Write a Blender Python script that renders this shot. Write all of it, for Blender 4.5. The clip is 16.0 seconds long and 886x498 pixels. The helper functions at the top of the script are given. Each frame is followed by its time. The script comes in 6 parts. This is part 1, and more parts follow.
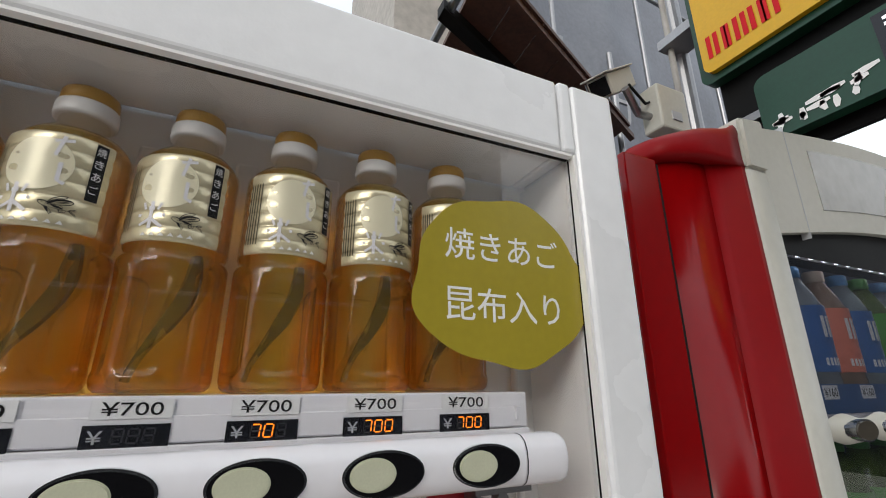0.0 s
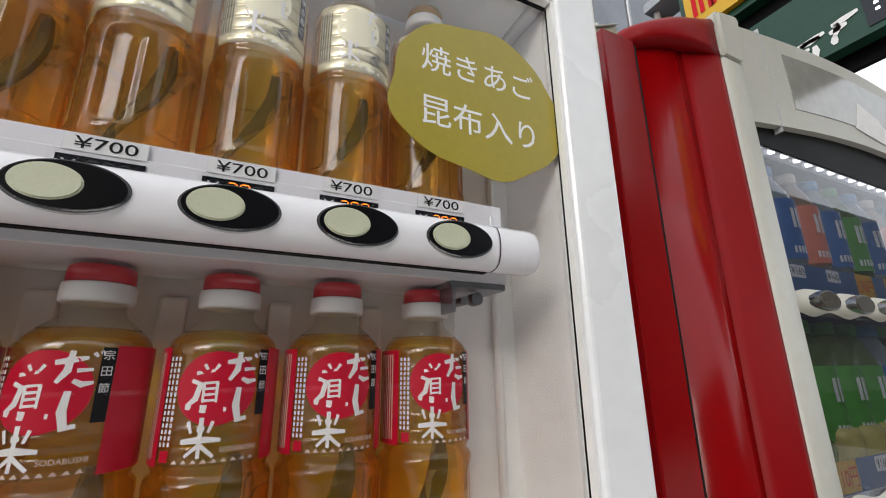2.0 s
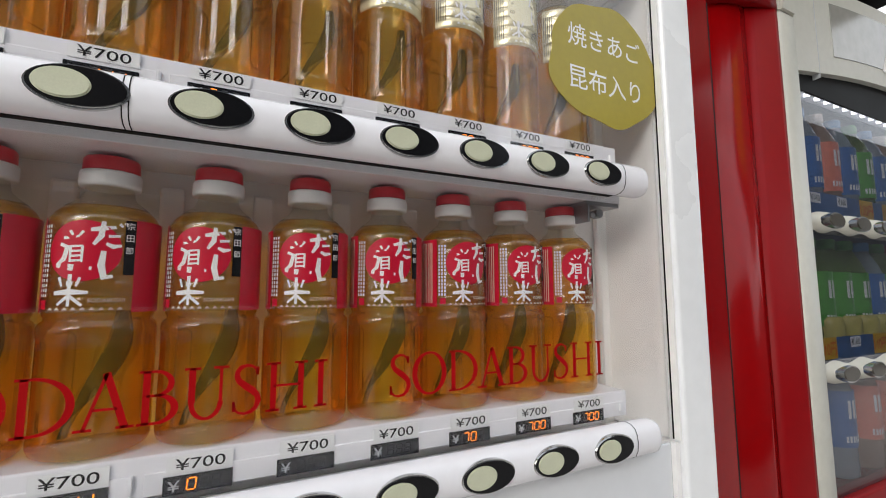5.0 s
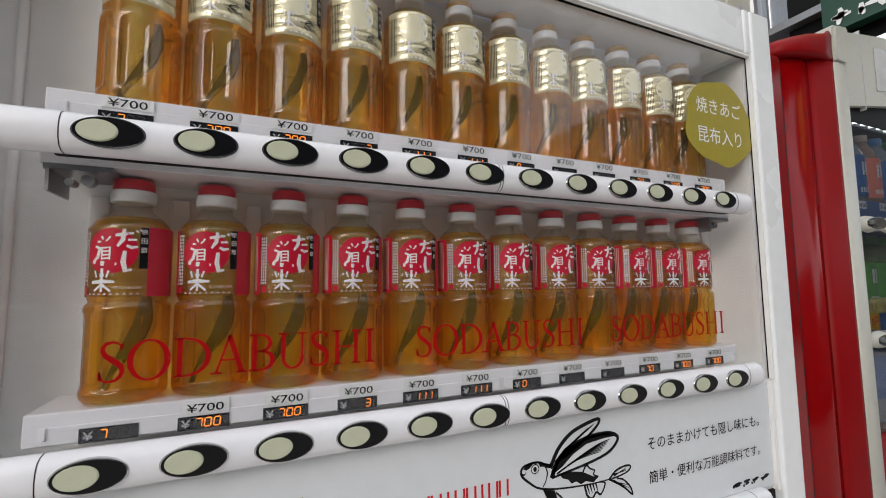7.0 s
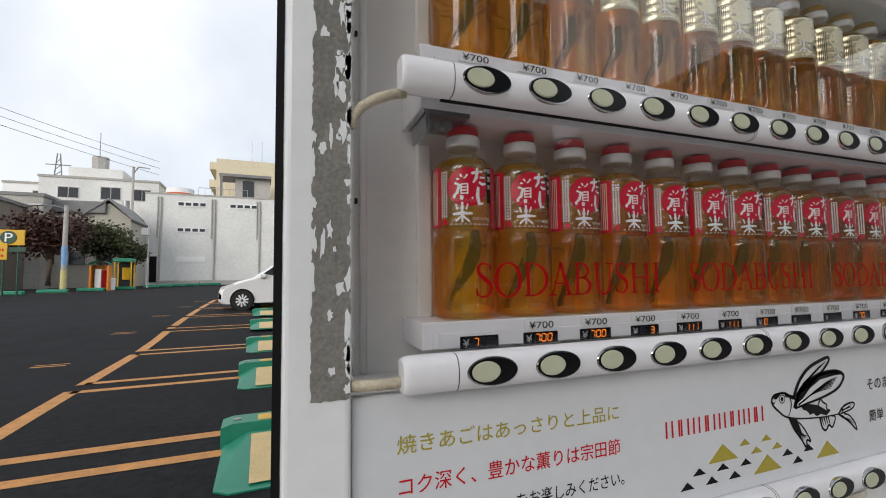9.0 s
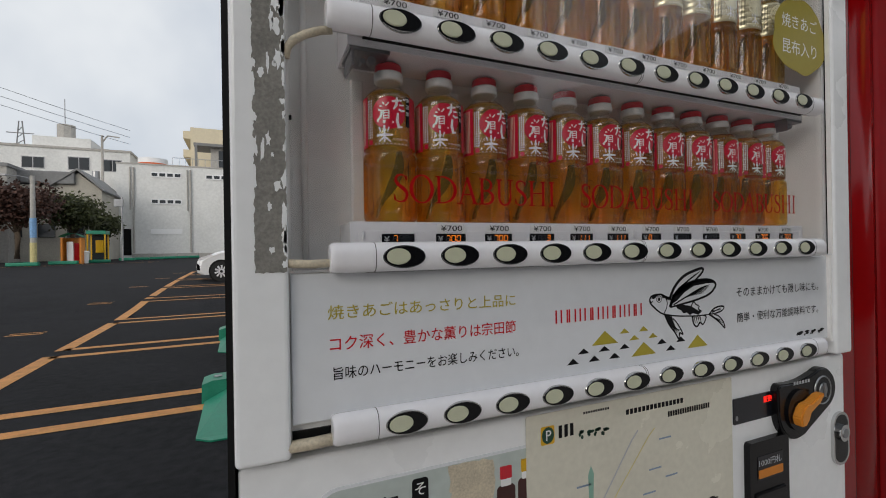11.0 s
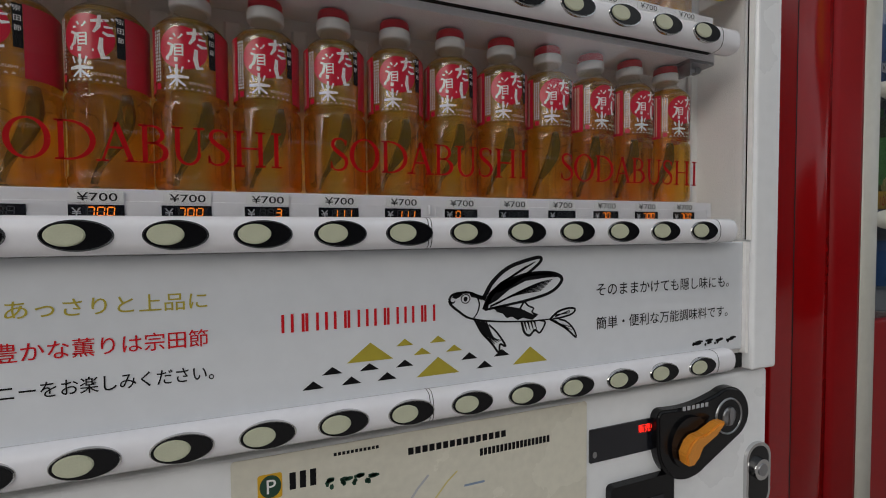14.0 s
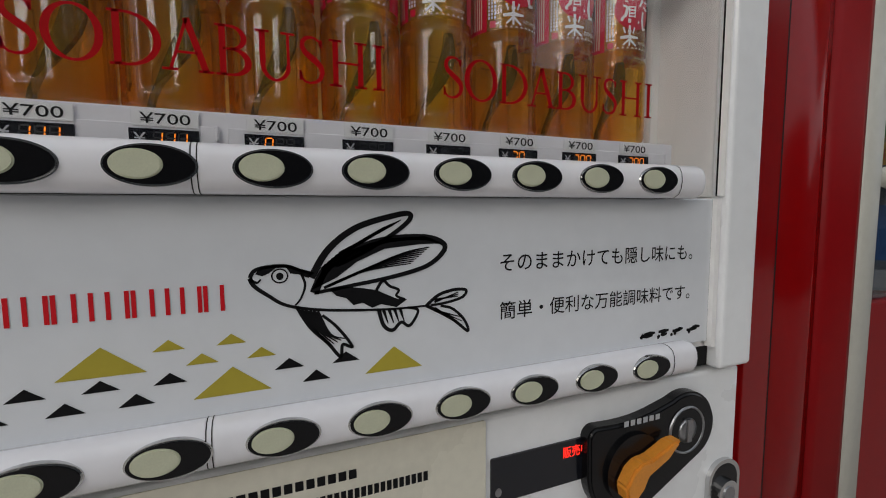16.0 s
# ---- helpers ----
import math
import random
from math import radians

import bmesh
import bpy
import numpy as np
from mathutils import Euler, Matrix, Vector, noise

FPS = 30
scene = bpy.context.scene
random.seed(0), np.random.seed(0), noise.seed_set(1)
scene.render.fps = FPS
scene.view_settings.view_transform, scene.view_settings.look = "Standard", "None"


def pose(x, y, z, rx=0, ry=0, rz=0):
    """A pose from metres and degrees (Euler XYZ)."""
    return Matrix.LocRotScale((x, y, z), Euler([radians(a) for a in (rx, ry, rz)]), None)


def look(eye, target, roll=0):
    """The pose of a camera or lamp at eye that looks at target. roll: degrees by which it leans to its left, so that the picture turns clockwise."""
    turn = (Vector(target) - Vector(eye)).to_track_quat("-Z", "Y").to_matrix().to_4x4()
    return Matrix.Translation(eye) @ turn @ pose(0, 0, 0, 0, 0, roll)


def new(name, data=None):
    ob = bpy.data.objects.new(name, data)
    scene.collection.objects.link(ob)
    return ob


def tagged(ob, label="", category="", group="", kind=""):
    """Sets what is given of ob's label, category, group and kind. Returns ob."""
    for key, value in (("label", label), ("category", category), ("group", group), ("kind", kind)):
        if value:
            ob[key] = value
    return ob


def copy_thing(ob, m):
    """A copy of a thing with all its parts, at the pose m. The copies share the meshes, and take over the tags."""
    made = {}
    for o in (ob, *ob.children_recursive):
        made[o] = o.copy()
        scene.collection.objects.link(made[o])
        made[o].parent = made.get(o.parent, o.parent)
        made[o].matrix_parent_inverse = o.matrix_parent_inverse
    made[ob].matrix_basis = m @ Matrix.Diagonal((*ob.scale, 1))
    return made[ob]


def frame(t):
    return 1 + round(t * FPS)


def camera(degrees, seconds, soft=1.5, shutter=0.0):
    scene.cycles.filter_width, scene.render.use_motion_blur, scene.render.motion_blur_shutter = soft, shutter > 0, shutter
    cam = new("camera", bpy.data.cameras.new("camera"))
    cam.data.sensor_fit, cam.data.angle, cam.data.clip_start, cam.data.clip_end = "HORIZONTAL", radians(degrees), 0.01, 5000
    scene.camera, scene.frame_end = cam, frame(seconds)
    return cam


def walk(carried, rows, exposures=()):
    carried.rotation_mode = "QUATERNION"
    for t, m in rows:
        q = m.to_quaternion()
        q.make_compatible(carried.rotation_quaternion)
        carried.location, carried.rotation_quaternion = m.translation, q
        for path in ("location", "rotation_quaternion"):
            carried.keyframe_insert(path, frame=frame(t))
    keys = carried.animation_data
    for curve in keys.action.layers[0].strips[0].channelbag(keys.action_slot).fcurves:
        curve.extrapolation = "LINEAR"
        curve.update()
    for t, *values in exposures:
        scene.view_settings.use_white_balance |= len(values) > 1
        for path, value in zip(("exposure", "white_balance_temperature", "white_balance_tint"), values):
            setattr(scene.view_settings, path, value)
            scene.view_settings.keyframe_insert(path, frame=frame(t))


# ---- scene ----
cam = camera(91.50, 16.0, soft=1.0)

PATH = [
    (0, (0.8470, -0.3614, 1.4925), (1.6386, 1.3748, 2.0917), -0.14),
    (0.5, (0.8603, -0.3657, 1.4852), (1.6691, 1.3615, 2.0873), -0.14),
    (1, (0.8752, -0.3556, 1.4163), (1.7003, 1.3524, 2.0503), -0.62),
    (1.5, (0.8833, -0.3353, 1.3523), (1.7219, 1.3802, 1.9470), -0.60),
    (2, (0.8728, -0.3301, 1.3359), (1.7188, 1.3974, 1.8836), -0.65),
    (2.5, (0.8776, -0.3344, 1.3218), (1.7341, 1.4064, 1.8076), -0.67),
    (3, (0.8719, -0.3290, 1.2924), (1.7371, 1.4245, 1.7127), -0.85),
    (3.5, (0.8219, -0.3468, 1.2903), (1.6910, 1.4205, 1.6389), -0.67),
    (4, (0.7467, -0.3741, 1.2904), (1.6217, 1.4010, 1.5794), -0.58),
    (6.5, (0.4109, -0.4918, 1.3034), (1.2528, 1.3156, 1.4601), -0.33),
    (7, (0.2704, -0.5318, 1.2884), (1.0769, 1.2901, 1.4619), -0.63),
    (7.5, (0.1767, -0.5093, 1.2674), (0.9450, 1.3264, 1.4675), -1.09),
    (8, (0.0987, -0.4400, 1.2579), (0.8127, 1.4183, 1.4499), -1.06),
    (8.5, (0.0396, -0.3948, 1.2389), (0.7355, 1.4738, 1.3946), -0.70),
    (9, (-0.0603, -0.4528, 1.2241), (0.6454, 1.4139, 1.3550), -0.68),
    (11.5, (0.0047, -0.5869, 1.1286), (0.7890, 1.2528, 1.1121), -0.91),
    (12, (0.1124, -0.5826, 1.1345), (0.8895, 1.2601, 1.1085), -0.96),
    (12.5, (0.1656, -0.6051, 1.1419), (0.9107, 1.2505, 1.1025), -0.70),
    (13, (0.2253, -0.6480, 1.1413), (0.9379, 1.2202, 1.0973), -0.57),
    (13.5, (0.3074, -0.6326, 1.1423), (1.0012, 1.2421, 1.0783), -0.48),
    (14, (0.4040, -0.5426, 1.1263), (1.1003, 1.3310, 1.0563), -0.49),
    (14.5, (0.4788, -0.4874, 1.1113), (1.1695, 1.3874, 1.0214), -0.48),
    (15, (0.5330, -0.4572, 1.1089), (1.2280, 1.4147, 0.9945), -0.45),
    (15.5, (0.5823, -0.4222, 1.1040), (1.2841, 1.4452, 0.9611), -0.33),
    (16, (0.6187, -0.4090, 1.0937), (1.3703, 1.4364, 0.9224), -0.34),
]
walk(cam, [(t, look(eye, target, roll)) for t, eye, target, roll in PATH],
     exposures=((0, -0.08), (3.5, 0.3), (7, 0.05), (9, -0.32), (11.5, -0.7), (16, -0.56)))

# ---- light ----
world = bpy.data.worlds.new("world")
scene.world = world
world.use_nodes = True
wn = world.node_tree.nodes
wl = world.node_tree.links
sky = wn.new("ShaderNodeTexSky")
sky.sky_type = 'NISHITA'
sky.sun_disc = False
sky.sun_elevation = radians(19.0)
sky.sun_rotation = radians(221.2)
sky.dust_density = 4.0
cloud = wn.new("ShaderNodeTexNoise")
cloud.inputs["Scale"].default_value = 2.2
cloud.inputs["Detail"].default_value = 5.0
ramp = wn.new("ShaderNodeValToRGB")
ramp.color_ramp.elements[0].position = 0.35
ramp.color_ramp.elements[0].color = (6.3, 6.9, 7.8, 1)
ramp.color_ramp.elements[1].position = 0.65
ramp.color_ramp.elements[1].color = (9.6, 9.9, 10.2, 1)
mixsky = wn.new("ShaderNodeMixRGB")
mixsky.inputs[0].default_value = 0.85
wl.new(cloud.outputs["Fac"], ramp.inputs[0])
wl.new(sky.outputs[0], mixsky.inputs[1])
wl.new(ramp.outputs[0], mixsky.inputs[2])
wl.new(mixsky.outputs[0], wn["Background"].inputs[0])
wn["Background"].inputs[1].default_value = 0.15
sun = new("sun", bpy.data.lights.new("sun", 'SUN'))
sun.data.energy = 1.9
sun.data.angle = radians(40)
sun.data.color = (1.0, 0.96, 0.9)
sun.matrix_world = look((0, 0, 0), (0.66, 0.80, -0.36))

# ---- materials ----


def mat(name, color, rough=0.5, metal=0.0, var=0.08, scale=6.0, bump=0.0, bscale=60.0, coat=0.0, spec=0.5, island=0.0, objrand=0.0, emit=0.0):
    """A surface with two scales of variation in colour, and fine relief."""
    m = bpy.data.materials.new(name)
    m.use_nodes = True
    n, l = m.node_tree.nodes, m.node_tree.links
    b = n["Principled BSDF"]
    b.inputs["Base Color"].default_value = (*color, 1)
    b.inputs["Roughness"].default_value = rough
    b.inputs["Metallic"].default_value = metal
    b.inputs["Coat Weight"].default_value = coat
    b.inputs["Coat Roughness"].default_value = 0.08
    b.inputs["Specular IOR Level"].default_value = spec
    tc = n.new("ShaderNodeTexCoord")
    if var > 0:
        a = n.new("ShaderNodeTexNoise")
        a.inputs["Scale"].default_value = scale
        a.inputs["Detail"].default_value = 6
        c = n.new("ShaderNodeTexNoise")
        c.inputs["Scale"].default_value = scale * 12
        c.inputs["Detail"].default_value = 4
        l.new(tc.outputs["Object"], a.inputs["Vector"])
        l.new(tc.outputs["Object"], c.inputs["Vector"])
        add = n.new("ShaderNodeMath")
        add.operation = 'ADD'
        l.new(a.outputs["Fac"], add.inputs[0])
        l.new(c.outputs["Fac"], add.inputs[1])
        mr = n.new("ShaderNodeMapRange")
        mr.inputs["From Min"].default_value = 0.7
        mr.inputs["From Max"].default_value = 1.3
        mr.inputs["To Min"].default_value = 1 - var
        mr.inputs["To Max"].default_value = 1 + var
        l.new(add.outputs[0], mr.inputs["Value"])
        hv = n.new("ShaderNodeHueSaturation")
        hv.inputs["Color"].default_value = (*color, 1)
        if objrand:
            oi = n.new("ShaderNodeObjectInfo")
            m2 = n.new("ShaderNodeMath")
            m2.operation = 'MULTIPLY_ADD'
            m2.inputs[1].default_value = objrand
            m2.inputs[2].default_value = -objrand / 2
            l.new(oi.outputs["Random"], m2.inputs[0])
            m3 = n.new("ShaderNodeMath")
            l.new(m2.outputs[0], m3.inputs[0])
            l.new(mr.outputs[0], m3.inputs[1])
            l.new(m3.outputs[0], hv.inputs["Value"])
        elif island:
            gi = n.new("ShaderNodeNewGeometry")
            m2 = n.new("ShaderNodeMath")
            m2.operation = 'MULTIPLY_ADD'
            m2.inputs[1].default_value = island
            m2.inputs[2].default_value = -island / 2
            l.new(gi.outputs["Random Per Island"], m2.inputs[0])
            m3 = n.new("ShaderNodeMath")
            l.new(m2.outputs[0], m3.inputs[0])
            l.new(mr.outputs[0], m3.inputs[1])
            l.new(m3.outputs[0], hv.inputs["Value"])
        else:
            l.new(mr.outputs[0], hv.inputs["Value"])
        l.new(hv.outputs[0], b.inputs["Base Color"])
        rr = n.new("ShaderNodeMapRange")
        rr.inputs["To Min"].default_value = max(0.02, rough - 0.08)
        rr.inputs["To Max"].default_value = min(1, rough + 0.08)
        l.new(a.outputs["Fac"], rr.inputs["Value"])
        l.new(rr.outputs[0], b.inputs["Roughness"])
    if bump:
        d = n.new("ShaderNodeTexNoise")
        d.inputs["Scale"].default_value = bscale
        d.inputs["Detail"].default_value = 5
        l.new(tc.outputs["Object"], d.inputs["Vector"])
        bp = n.new("ShaderNodeBump")
        bp.inputs["Strength"].default_value = bump
        bp.inputs["Distance"].default_value = 0.01
        l.new(d.outputs["Fac"], bp.inputs["Height"])
        l.new(bp.outputs[0], b.inputs["Normal"])
    if emit:
        b.inputs["Emission Color"].default_value = (*color, 1)
        b.inputs["Emission Strength"].default_value = emit
    return m


def clear(name, tint, gloss_rough=0.02, body=0.0, body_color=(1, 1, 1), ior=1.45):
    """A clear sheet: light passes tinted, the surface mirrors by its angle; body is the share of milky scattering."""
    m = bpy.data.materials.new(name)
    m.use_nodes = True
    n, l = m.node_tree.nodes, m.node_tree.links
    n.remove(n["Principled BSDF"])
    tr = n.new("ShaderNodeBsdfTransparent")
    tr.inputs[0].default_value = (*tint, 1)
    last = tr.outputs[0]
    if body:
        df = n.new("ShaderNodeBsdfTranslucent")
        df.inputs[0].default_value = (*body_color, 1)
        d2 = n.new("ShaderNodeBsdfDiffuse")
        d2.inputs[0].default_value = (*body_color, 1)
        mm = n.new("ShaderNodeMixShader")
        l.new(df.outputs[0], mm.inputs[1])
        l.new(d2.outputs[0], mm.inputs[2])
        mx = n.new("ShaderNodeMixShader")
        mx.inputs[0].default_value = body
        l.new(last, mx.inputs[1])
        l.new(mm.outputs[0], mx.inputs[2])
        last = mx.outputs[0]
    gl = n.new("ShaderNodeBsdfGlossy")
    gl.inputs["Roughness"].default_value = gloss_rough
    lw = n.new("ShaderNodeLayerWeight")
    lw.inputs["Blend"].default_value = 0.5
    pw = n.new("ShaderNodeMath")
    pw.operation = 'POWER'
    pw.inputs[1].default_value = 5.0
    f0 = ((ior - 1) / (ior + 1)) ** 2
    fr = n.new("ShaderNodeMapRange")
    fr.inputs["To Min"].default_value = f0
    fr.inputs["To Max"].default_value = 1.0
    l.new(lw.outputs["Facing"], pw.inputs[0])
    l.new(pw.outputs[0], fr.inputs["Value"])
    mx = n.new("ShaderNodeMixShader")
    l.new(fr.outputs[0], mx.inputs[0])
    l.new(last, mx.inputs[1])
    l.new(gl.outputs[0], mx.inputs[2])
    l.new(mx.outputs[0], n["Material Output"].inputs[0])
    return m


def liquid(name, tint, painted_edge, haze, share=0.70):
    """Amber stock in a clear bottle: part bends the light, part lets it straight through, and the wall gleams; the
    edges' deeper look is painted in.
    """
    m = bpy.data.materials.new(name)
    m.use_nodes = True
    n, l = m.node_tree.nodes, m.node_tree.links
    n.remove(n["Principled BSDF"])
    b = n.new("ShaderNodeBsdfRefraction")
    b.inputs["IOR"].default_value = 1.3
    b.inputs["Roughness"].default_value = 0.02
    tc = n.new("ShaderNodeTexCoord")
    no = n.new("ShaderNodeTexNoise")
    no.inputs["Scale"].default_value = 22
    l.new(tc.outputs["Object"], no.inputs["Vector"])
    # edges painted deeper across x, imitating light refracted through more stock
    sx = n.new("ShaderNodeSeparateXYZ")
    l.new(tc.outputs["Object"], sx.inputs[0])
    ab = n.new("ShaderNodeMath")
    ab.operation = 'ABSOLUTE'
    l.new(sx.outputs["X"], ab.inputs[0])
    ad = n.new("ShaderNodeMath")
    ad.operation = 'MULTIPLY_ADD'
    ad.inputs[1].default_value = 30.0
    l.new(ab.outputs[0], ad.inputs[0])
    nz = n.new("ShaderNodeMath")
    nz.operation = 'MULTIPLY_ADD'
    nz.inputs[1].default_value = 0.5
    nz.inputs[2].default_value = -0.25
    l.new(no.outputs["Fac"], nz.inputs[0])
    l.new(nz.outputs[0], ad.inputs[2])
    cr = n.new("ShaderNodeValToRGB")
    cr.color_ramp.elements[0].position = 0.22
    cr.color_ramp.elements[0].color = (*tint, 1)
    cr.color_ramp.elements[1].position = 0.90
    cr.color_ramp.elements[1].color = (*painted_edge, 1)
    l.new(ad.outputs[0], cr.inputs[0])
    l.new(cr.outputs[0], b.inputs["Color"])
    tr = n.new("ShaderNodeBsdfTransparent")
    l.new(cr.outputs[0], tr.inputs[0])
    mx = n.new("ShaderNodeMixShader")
    mx.inputs[0].default_value = share
    l.new(b.outputs[0], mx.inputs[1])
    l.new(tr.outputs[0], mx.inputs[2])
    df = n.new("ShaderNodeBsdfDiffuse")
    df.inputs[0].default_value = (*haze, 1)
    tl = n.new("ShaderNodeBsdfTranslucent")
    tl.inputs[0].default_value = (*haze, 1)
    hz = n.new("ShaderNodeMixShader")
    l.new(df.outputs[0], hz.inputs[1])
    l.new(tl.outputs[0], hz.inputs[2])
    m3 = n.new("ShaderNodeMixShader")
    m3.inputs[0].default_value = 0.11
    l.new(mx.outputs[0], m3.inputs[1])
    l.new(hz.outputs[0], m3.inputs[2])
    mx = m3
    gl = n.new("ShaderNodeBsdfGlossy")
    gl.inputs["Roughness"].default_value = 0.04
    lw = n.new("ShaderNodeLayerWeight")
    lw.inputs["Blend"].default_value = 0.5
    pw = n.new("ShaderNodeMath")
    pw.operation = 'POWER'
    pw.inputs[1].default_value = 4.0
    fr = n.new("ShaderNodeMapRange")
    fr.inputs["To Min"].default_value = 0.06
    l.new(lw.outputs["Facing"], pw.inputs[0])
    l.new(pw.outputs[0], fr.inputs["Value"])
    m2 = n.new("ShaderNodeMixShader")
    l.new(fr.outputs[0], m2.inputs[0])
    l.new(mx.outputs[0], m2.inputs[1])
    l.new(gl.outputs[0], m2.inputs[2])
    l.new(m2.outputs[0], n["Material Output"].inputs[0])
    return m


M = {}
M["white"] = mat("white_enamel", (0.88, 0.89, 0.90), 0.28, var=0.03, scale=4, coat=0.3, bump=0.02, bscale=300)
M["inner"] = mat("white_liner", (0.90, 0.89, 0.87), 0.4, var=0.05, scale=5)
M["bar"] = mat("white_bar_plastic", (0.84, 0.83, 0.86), 0.22, var=0.02, scale=8)
M["panel"] = mat("milky_acrylic", (0.74, 0.76, 0.79), 0.10, var=0.03, scale=3, coat=1.0)
M["black"] = mat("black_plastic", (0.005, 0.005, 0.006), 0.22, var=0.1, spec=0.25)
M["rubber"] = mat("black_gasket", (0.006, 0.006, 0.006), 0.6, var=0.1, spec=0.2)
M["chrome"] = mat("chrome", (0.6, 0.6, 0.6), 0.12, metal=1.0, var=0.03)
M["pale"] = mat("pale_button_lens", (0.56, 0.57, 0.42), 0.35, var=0.06, scale=60)
M["ink"] = mat("black_ink", (0.006, 0.006, 0.007), 0.5, var=0.05, spec=0.15)
M["redink"] = mat("red_ink", (0.60, 0.008, 0.015), 0.5, var=0.05, spec=0.2)
M["sodred"] = mat("crimson_vinyl", (0.36, 0.001, 0.003), 0.6, var=0.05, spec=0.1)
M["gold"] = mat("olive_gold_ink", (0.44, 0.36, 0.035), 0.4, var=0.05)
M["goldvinyl"] = mat("olive_gold_vinyl", (0.36, 0.29, 0.025), 0.3, var=0.05, scale=10)
M["whiteink"] = mat("white_ink", (0.85, 0.85, 0.83), 0.4, var=0.02)
M["paperlabel"] = mat("white_price_sticker", (0.82, 0.82, 0.82), 0.4, var=0.03)
M["display"] = mat("dark_display", (0.008, 0.009, 0.014), 0.15, var=0.05)
M["led"] = mat("orange_segments", (1.0, 0.22, 0.01), 0.4, var=0, emit=1.8)
M["ledred"] = mat("red_segments", (1.0, 0.02, 0.01), 0.4, var=0, emit=3.0)
M["ledoff"] = mat("unlit_segments", (0.03, 0.03, 0.035), 0.4, var=0)
M["greyink"] = mat("grey_ink", (0.45, 0.46, 0.48), 0.5, var=0.02)
M["knob"] = mat("orange_knob_plastic", (0.72, 0.27, 0.03), 0.35, var=0.08, scale=30)
M["paper"] = mat("laminated_sheet", (0.70, 0.67, 0.56), 0.25, var=0.06, scale=7)
M["steel"] = mat("brushed_steel", (0.35, 0.35, 0.36), 0.35, metal=1.0, var=0.1, scale=30)
M["cream"] = mat("aged_cream_tube", (0.55, 0.48, 0.36), 0.5, var=0.25, scale=25)
M["redcap"] = mat("red_cap_plastic", (0.58, 0.02, 0.035), 0.35, var=0.04)
M["goldcap"] = mat("gold_cap_plastic", (0.50, 0.28, 0.05), 0.35, var=0.05)
M["whitecap"] = mat("white_ring_plastic", (0.82, 0.82, 0.82), 0.4, var=0.02)
M["labelred"] = mat("red_label_print", (0.58, 0.004, 0.03), 0.3, var=0.03)
M["labelpink"] = mat("pale_label_print", (0.72, 0.60, 0.46), 0.3, var=0.05)
M["fish"] = mat("dried_fish", (0.055, 0.045, 0.014), 0.6, var=0.4, scale=60)
M["pet"] = clear("clear_bottle_wall", (0.97, 0.95, 0.9), 0.03, body=0.08, body_color=(0.9, 0.85, 0.7))
M["film"] = clear("pale_gold_label_film", (0.99, 0.92, 0.76), 0.10, body=0.22, body_color=(0.95, 0.72, 0.42), ior=1.7)
M["bronzefilm"] = clear("clear_gold_label_film", (1.0, 0.95, 0.82), 0.12, body=0.16, body_color=(0.60, 0.40, 0.15), ior=1.75)
M["goldfilm"] = mat("gold_metal_label", (0.78, 0.70, 0.47), 0.22, metal=0.4, var=0.12, scale=40)
M["goldpale"] = mat("pale_gold_print", (0.84, 0.79, 0.58), 0.3, metal=0.1, var=0.04)
M["silver"] = mat("silver_print", (0.80, 0.79, 0.82), 0.35, metal=0.0, var=0.04)
M["glass"] = clear("window_glass", (0.99, 0.99, 0.99), 0.0, ior=1.5)
M["tinted"] = clear("tinted_display_pane", (0.70, 0.71, 0.74), 0.0, ior=1.5)
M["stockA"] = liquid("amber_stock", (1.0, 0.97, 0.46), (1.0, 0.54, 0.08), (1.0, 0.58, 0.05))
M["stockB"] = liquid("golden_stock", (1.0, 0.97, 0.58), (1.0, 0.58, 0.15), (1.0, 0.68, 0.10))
M["red"] = mat("red_enamel", (0.25, 0.001, 0.002), 0.16, var=0.05, scale=4, spec=0.3)
M["redmatt"] = mat("red_moulding", (0.24, 0.002, 0.004), 0.45, var=0.05, scale=4, spec=0.15)
M["ivory"] = mat("ivory_plastic", (0.52, 0.51, 0.45), 0.42, var=0.05, scale=5)
M["asphalt"] = mat("asphalt", (0.021, 0.021, 0.023), 0.9, var=0.4, scale=1.2, bump=0.5, bscale=150, spec=0.12)
M["stripe"] = mat("worn_orange_road_paint", (0.55, 0.25, 0.07), 0.7, var=0.3, scale=9)
M["green"] = mat("green_painted_steel", (0.012, 0.22, 0.13), 0.4, var=0.15, scale=8)
M["greenboard"] = mat("dark_green_board", (0.008, 0.055, 0.03), 0.35, var=0.1)
M["yellow"] = mat("yellow_board", (0.70, 0.40, 0.008), 0.35, var=0.05)
M["render"] = mat("pale_grey_render", (0.72, 0.72, 0.70), 0.8, var=0.10, scale=0.35)
M["facade"] = mat("dark_facade", (0.14, 0.135, 0.13), 0.8, var=0.2, scale=0.5)
M["concrete"] = mat("weathered_concrete", (0.42, 0.40, 0.37), 0.85, var=0.2, scale=0.5)
M["creamwall"] = mat("cream_wall", (0.66, 0.58, 0.42), 0.8, var=0.06, scale=0.4)
M["darkwin"] = mat("dark_window_glass", (0.03, 0.035, 0.04), 0.08, var=0.1, scale=1)
M["roof"] = mat("grey_roof_sheet", (0.20, 0.20, 0.20), 0.6, var=0.15, scale=1)
M["bark"] = mat("bark", (0.09, 0.065, 0.045), 0.9, var=0.3, scale=8)
M["leafred"] = mat("rust_leaves", (0.06, 0.024, 0.014), 0.7, var=0.2, scale=2, island=0.9)
